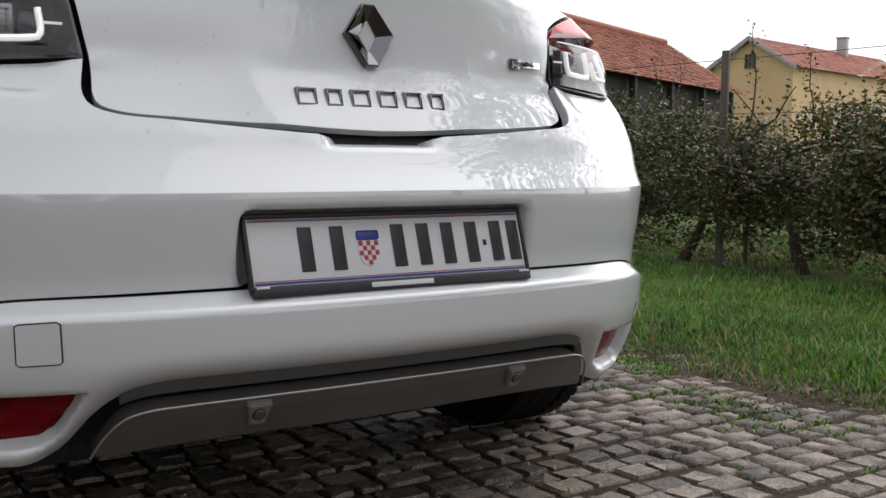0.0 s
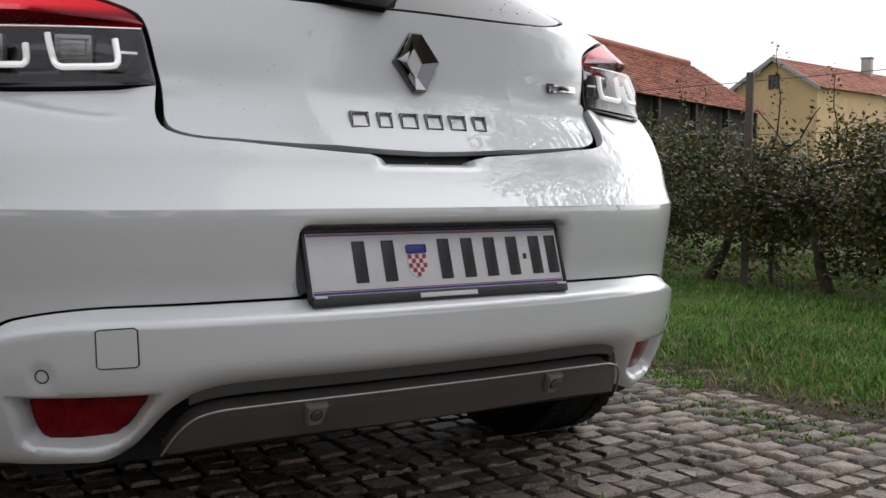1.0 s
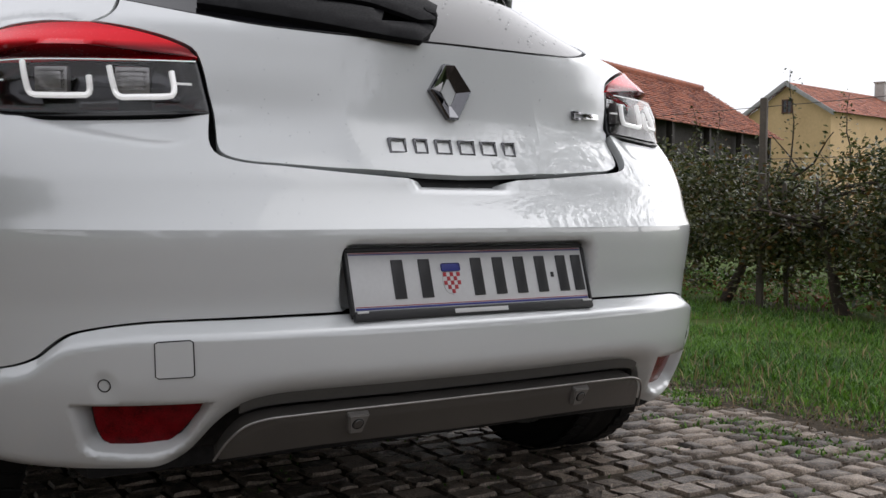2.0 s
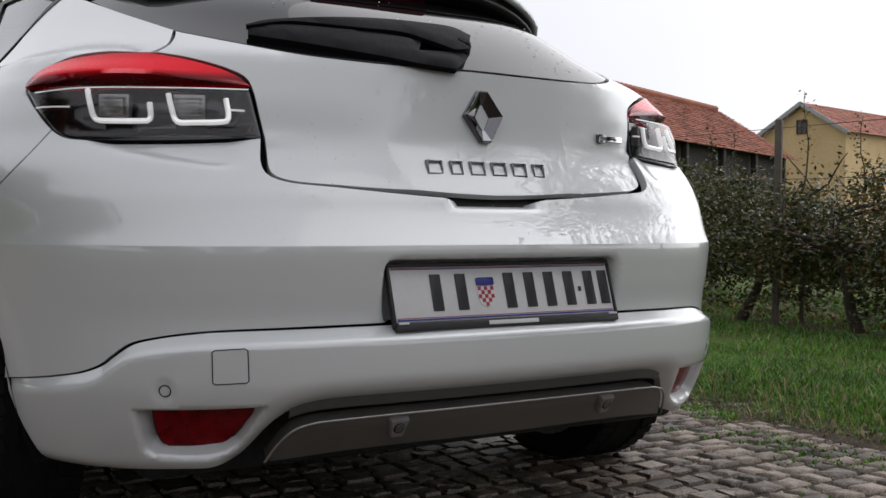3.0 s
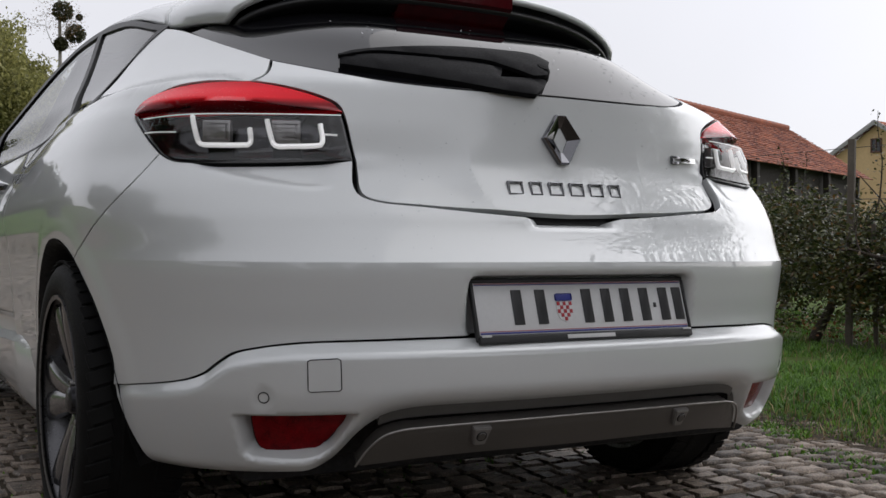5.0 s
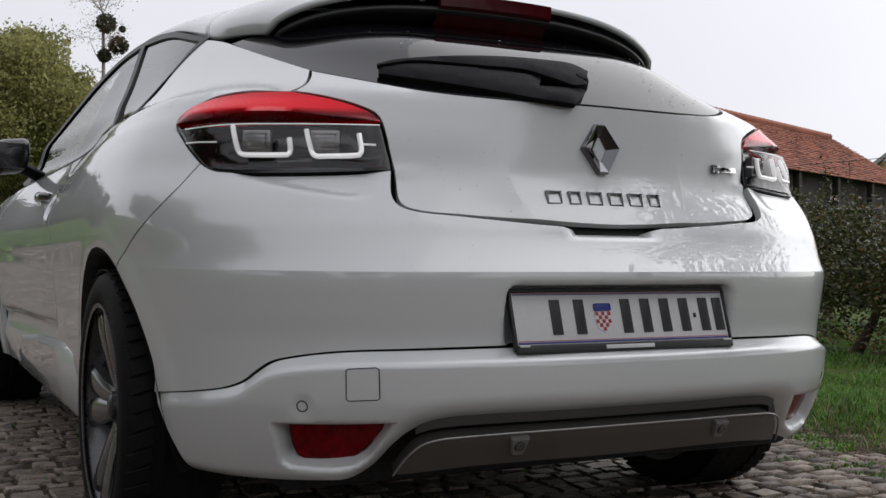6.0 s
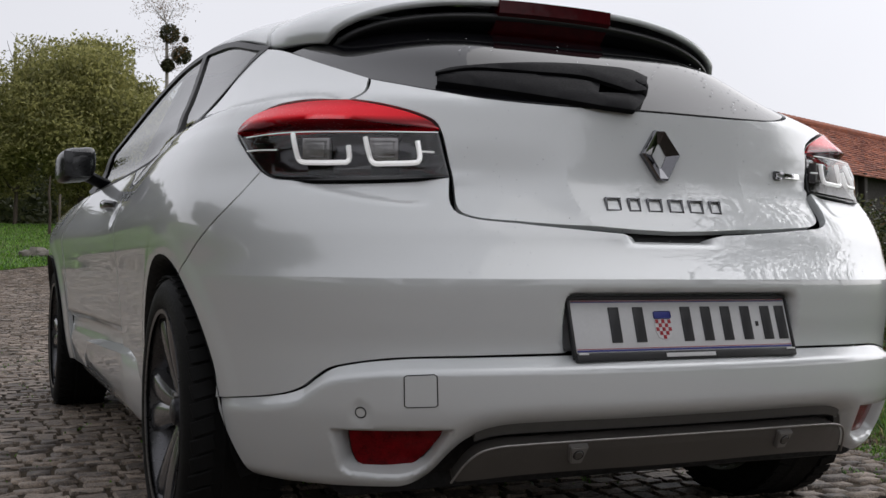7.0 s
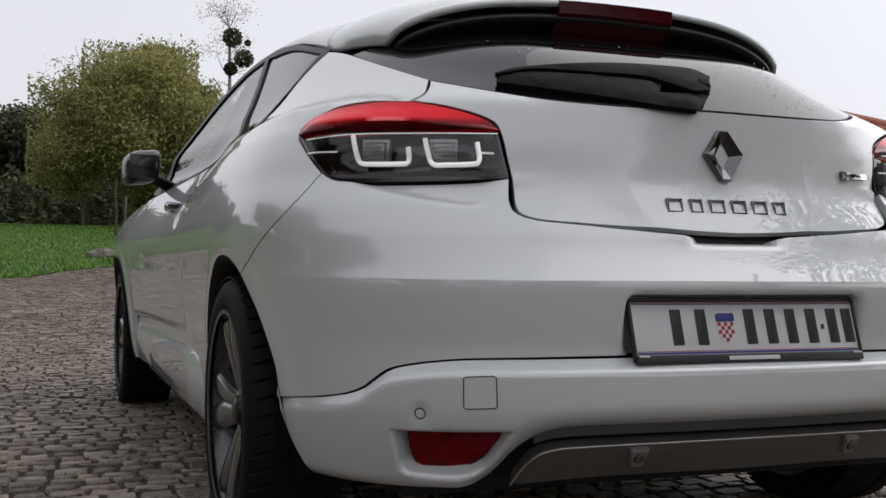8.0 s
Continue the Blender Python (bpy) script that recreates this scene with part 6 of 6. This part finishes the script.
tree("willow_tree", 3.3, 46.2, 8.2, 3.9, 31, leaf_willow, 52000, 0.10, "broad yellow-green willow with drooping leaves beyond the lawn", bare=0.22, hang=0.8)
tree("willow_tree", 6.0, 48.0, 7.6, 3.2, 32, leaf_willow, 36000, 0.10, "yellow-green willow with drooping leaves beyond the lawn", bare=0.15, hang=0.8)
tree("young_tree", 0.6, 45.0, 6.6, 2.5, 33, leaf_willow, 11000, 0.09, "slender half-bare tree beyond the lawn", trunk_r=0.09, bare=0.25)
for i, (x, y, h, sp) in enumerate(((-2.0, 60, 6.0, 4), (-7, 58, 6.6, 4), (2.5, 62, 6.0, 4), (8.5, 60, 5.0, 4), (14, 64, 5.6, 4), (21, 70, 6.0, 4), (-14, 60, 7, 4))):
    tree("wood_tree", x, y, h, sp, 40 + i, leaf_dark, 9000, 0.20, "dark green tree at the edge of the wood", bare=0.03, blobs=24, depth=2)
rng = np.random.default_rng(71)
n = 60000
c = np.stack([rng.uniform(-22, 26, n), rng.normal(57.5, 3.5, n), np.zeros(n)], 1)
c[:, 2] = ground_z(c[:, 0], c[:, 1]) + rng.beta(1.0, 1.6, n) * (3.2 + 1.2 * np.sin(c[:, 0] * 0.9) + 0.8 * np.sin(c[:, 0] * 2.3))
tagged(leaves_mesh("undergrowth", c, rng.uniform(0.14, 0.3, n), leaf_dark, rng=rng), "dark undergrowth along the edge of the wood", "undergrowth", kind="stuff")

# bare birch with balls of mistletoe
birch = tagged(new("birch_tree"), "tall bare birch hung with dark balls of mistletoe", "tree")
rng = np.random.default_rng(9)
bx, by_ = 7.75, 51.6
bm, tips = bmesh.new(), []
z0 = float(ground_z(bx, by_))
limb(bm, (bx, by_, z0 - 0.2), Vector((0, 0, 1)), 12.3, 0.15, rng, 0, tips, 0.05)
for q in tips[1:]:
    for k in range(5):
        a = rng.uniform(0, 2 * math.pi)
        limb(bm, q, Vector((math.cos(a), math.sin(a), 0.9)).normalized(), rng.uniform(0.9, 1.6), 0.025, rng, 2, tips, 0.4, 3, 0.2)
part("trunk", bm, pale_bark, birch, "pale trunk and fine twigs")
tp = np.array([q for q in tips if q[2] > z0 + 8])
c = tp[rng.integers(0, len(tp), 2200)] + rng.normal(0, 0.22, (2200, 3))
leaves_mesh("crown", c, rng.uniform(0.03, 0.07, 2200), leaf_rust, birch, "last sparse leaves", rng=rng, hang=0.8)
for dx, dz, r in ((0.0, 11.5, 0.50), (0.58, 10.5, 0.48), (-0.08, 9.95, 0.33), (0.75, 11.3, 0.14)):
    d = rng.normal(size=(1100, 3))
    d /= np.linalg.norm(d, axis=1)[:, None]
    c = np.array([bx + dx, by_ - 0.2, z0 + dz]) + d * (r * rng.uniform(0.2, 1, 1100) ** 0.4)[:, None]
    leaves_mesh("mistletoe", c, rng.uniform(0.05, 0.11, 1100), leaf_mistletoe, birch, "dark ball of mistletoe", rng=rng)

# stake beside a sapling, and a low stone heap at the lawn's edge
bm = bmesh.new()
zs = float(ground_z(1.75, 38))
box(bm, 0.07, 0.07, 1.5, pose(1.75, 38, zs + 0.7, 2, 1, 10), 0.005)
tagged(part("stake", bm, weathered, None), "pale wooden stake on the lawn", "stake")
bm = bmesh.new()
tube(bm, [(1.45, 38.3, zs - 0.1), (1.47, 38.3, zs + 0.9), (1.42, 38.3, zs + 1.5), (1.46, 38.3, zs + 2.1)], [0.06, 0.05, 0.045, 0.03], 8)
sap = part("sapling_trunk", bm, bark, None)
tagged(sap, "thin bare sapling trunk on the lawn", "sapling")
stone_grey = material("stone", (0.16, 0.145, 0.125), 0.9, noise_scale=6, noise_amount=0.4, bump=0.01, bump_scale=40)
rng = np.random.default_rng(12)
for i in range(14):
    bm = bmesh.new()
    bmesh.ops.create_icosphere(bm, subdivisions=2, radius=1.0)
    s = rng.uniform(0.12, 0.24)
    x, y = 0.15 + i * 0.16 + 0.05 * rng.normal(), 29.0 - i * 0.08 + 0.15 * rng.normal()
    for v in bm.verts:
        v.co = Vector((v.co.x * s * 1.4, v.co.y * s, v.co.z * s * 0.75)) * (1 + 0.35 * noise.noise(v.co * 1.6 + Vector((i * 3.1, 0, 0))))
    bmesh.ops.transform(bm, matrix=pose(x, y, float(ground_z(x, y)) + s * 0.45, 0, 0, rng.uniform(0, 360)), verts=bm.verts[:])
    tagged(part("field_stone", bm, stone_grey, None), "rough grey-brown field stone at the lawn's edge", "stone", "stones at the lawn's edge")

# trees that close the yard behind and beside it
for i, (x, y, h, sp) in enumerate(((-15, -4, 8.5, 5), (-15, 3.5, 7.5, 5), (-16, 11, 7.5, 4.5), (-17, -14, 7.5, 5), (-13, -32, 7.5, 5.5), (-3, -36, 6.5, 5.5), (7, -40, 7.0, 5.5), (-23, -27, 7.5, 5), (-18, 19, 8, 4.5))):
    tree("yard_tree", x, y, h, sp, 90 + i, leaf_dark, 8500, 0.25, "dark leafy tree round the yard", bare=0.06, blobs=26, depth=2)

tree("ash_tree", 9.5, -3.6, 7.5, 3.6, 121, leaf_dark, 9000, 0.10, "thinly leaved tree beside the yard", bare=0.30, depth=3)
tree("ash_tree", 7.5, -9.5, 8.5, 4.0, 120, leaf_dark, 15000, 0.11, "thinly leaved tree behind the yard", bare=0.25, depth=3)

# ---- cobbles: the nearest as pieces, the rest joined ----
def speckle(m, scale, amount):
    """Fine mineral grains: multiplies the colour by a sharp small-scale noise and adds a rough skin."""
    nt = m.node_tree
    p = nt.nodes["Principled BSDF"]
    col = p.inputs["Base Color"].links[0].from_socket
    co, nz, mr, mul = [nt.nodes.new("ShaderNode" + k) for k in ("TexCoord", "TexNoise", "MapRange", "Mix")]
    mul.data_type, mul.blend_type = "RGBA", "MULTIPLY"
    mul.inputs["Factor"].default_value = 1.0
    nz.inputs["Scale"].default_value, nz.inputs["Detail"].default_value, nz.inputs["Roughness"].default_value = scale, 4.0, 0.7
    mr.inputs["From Min"].default_value, mr.inputs["From Max"].default_value = 0.35, 0.65
    mr.inputs["To Min"].default_value, mr.inputs["To Max"].default_value = 1 - amount, 1 + amount
    nt.links.new(co.outputs["Object"], nz.inputs["Vector"])
    nt.links.new(nz.outputs["Fac"], mr.inputs["Value"])
    nt.links.new(col, mul.inputs["A"])
    nt.links.new(mr.outputs["Result"], mul.inputs["B"])
    nt.links.new(mul.outputs["Result"], p.inputs["Base Color"])
    return m


GRANITE = ((0.040, 0.030, 0.023), (0.30, 0.240, 0.188))
sett = speckle(material("granite_sett", (0.20, 0.185, 0.165), 0.60, noise_scale=40, noise_amount=0.35, rand=0.34, tone=GRANITE, bump=0.007, bump_scale=90, fine=4, spec=0.5), 220, 0.5)
for ln in [x for x in sett.node_tree.links if x.from_node.type == "TEX_COORD"]:
    where = sett.node_tree.nodes.new("ShaderNodeNewGeometry")
    sett.node_tree.links.new(where.outputs["Position"], ln.to_socket)
sett_far = speckle(material("granite_setts", (0.20, 0.185, 0.165), 0.60, spec=0.5, noise_scale=40, noise_amount=0.35, island=0.34, tone=GRANITE, bump=0.007, bump_scale=90, fine=4), 220, 0.5)
paving = tagged(new("paving"), "worn granite setts laid in uneven rows, earth and moss in the joints", "paving", kind="structure")


def sett_shape(w, d, rng):
    """One worn sett: rounded eight-sided block with a slightly domed, uneven top."""
    cut = 0.13
    pts = [(-1, -1 + cut), (-1 + cut, -1), (0, -1), (1 - cut, -1), (1, -1 + cut), (1, 1 - cut), (1 - cut, 1), (0, 1), (-1 + cut, 1), (-1, 1 - cut)]
    jit = rng.normal(0, 0.055, (10, 2))
    v = []
    for k, z in ((1.0, -0.05), (0.975, -0.005), (0.89, 0.0022)):
        v += [((x + jx) * w / 2 * k, (y + jy) * d / 2 * k, z + (0.0014 * rng.normal() if z > -0.04 else 0)) for (x, y), (jx, jy) in zip(pts, jit)]
    v.append((0, 0, 0.0025))
    f = []
    for r in (0, 10):
        f += [(r + i, r + (i + 1) % 10, r + 10 + (i + 1) % 10, r + 10 + i) for i in range(10)]
    f += [(20 + i, 20 + (i + 1) % 10, 30) for i in range(10)]
    return v, f


rng = np.random.default_rng(17)
shapes = []
for k in range(14):
    v, f = sett_shape(1.0, 1.0, rng)
    me = bpy.data.meshes.new("sett")
    me.from_pydata(v, [], f)
    me.materials.append(sett)
    me.shade_smooth()
    me.set_sharp_from_angle(angle=radians(22))
    shapes.append((me, np.array(v), f))
far_v, far_f, placed = [], [], 0
# further off the setts are plainer: chamfered blocks with uneven corners
plain = []
for k in range(5):
    ring = np.array([(-1, -1), (1, -1), (1, 1), (-1, 1)]) * 0.5
    lo, hi = ring * 0.99 + rng.normal(0, 0.03, (4, 2)), ring * 0.90 + rng.normal(0, 0.03, (4, 2))
    sv = np.array([(x, y, -0.02) for x, y in lo] + [(x, y, 0.003 + 0.002 * rng.normal()) for x, y in hi])
    plain.append((sv, [(0, 1, 5, 4), (1, 2, 6, 5), (2, 3, 7, 6), (3, 0, 4, 7), (4, 5, 6, 7)]))
y = -4.4
while y < 30:
    row = 0.080 + 0.008 * rng.normal() + (0.0 if y < 10 else 0.03)
    x0, x1 = max(-5.4 if y < 8 else -4.6, float(yard_edge(y)) + 0.02), (float(lawn_edge(y)) + 0.10 if y < 9 else 6.0)
    x = x0 + rng.uniform(0, 0.1)
    wob = rng.uniform(0, 6)
    while x < x1:
        w = rng.uniform(0.065, 0.125) * (1.0 if y < 10 else 1.4)
        cx, cy = x + w / 2, y + row / 2 + 0.012 * math.sin(x * 2.1 + wob)
        sunk = -0.0025 * max(0, rng.normal()) - 0.02 * float(smooth01((x - float(lawn_edge(y)) + 0.35) / 0.4)) * rng.uniform(0.1, 1.2)
        m = pose(cx, cy, float(ground_z(cx, cy)) + 0.008 + sunk, 0.8 * rng.normal(), 0.8 * rng.normal(), 2.2 * rng.normal()) @ Matrix.Diagonal((w - 0.013, row - 0.013, 1, 1))
        i = int(rng.integers(0, 14))
        near = (0.9 < cx < 1.9 and 0.0 < cy < 1.55) or (-1.6 < cx < -0.95 and 1.5 < cy < 2.4)
        if near and placed < 300:
            ob = new("sett", shapes[i][0])
            ob.parent = paving
            ob.matrix_basis = m
            placed += 1
        else:
            k = len(far_v)
            mm = np.array(m)
            sv, sf = (shapes[i][1], shapes[i][2]) if cy < 6 else plain[i % 5]
            far_v += [tuple(q) for q in sv @ mm[:3, :3].T + mm[:3, 3]]
            far_f += [tuple(k + a for a in f) for f in sf]
        x += w
    y += row
tagged(mesh_object("sett_field", far_v, far_f, sett_far, paving, "rows of worn granite setts", sharp=22), kind="stuff")

# dirt crumbs, twigs and dead bits along the lawn's edge
rng = np.random.default_rng(44)
n = 9000
cy_ = rng.uniform(-0.7, 6.5, n)
cx_ = lawn_edge(cy_) - 0.02 + rng.normal(0, 0.15, n)
c = np.stack([cx_, cy_, 0.010 + rng.uniform(0, 0.012, n)], 1)
tagged(leaves_mesh("litter", c, rng.uniform(0.004, 0.010, n), crumb, rng=rng, up=2.5), "dry bits and crumbs of earth along the lawn's edge", "litter", kind="stuff")

# weeds and moss tufts in the joints near the lawn, and by the car
rng = np.random.default_rng(33)
n = 30000
wx = np.where(rng.uniform(size=n) < 0.75, 1.74 - np.abs(rng.normal(0, 0.25, n)), rng.uniform(-3.2, 1.7, n))
wy = rng.uniform(-0.6, 7, n)
pk = np.array([noise.noise((a * 4.0, b * 4.0, 7.0)) for a, b in zip(wx, wy)])
keep = pk > 0.05
grass("weeds", wx[keep], wy[keep], 0.016 * np.ones(keep.sum()), rng, blade_green, "small weeds and moss between the setts", base=np.full(keep.sum(), 0.0), width=0.004)
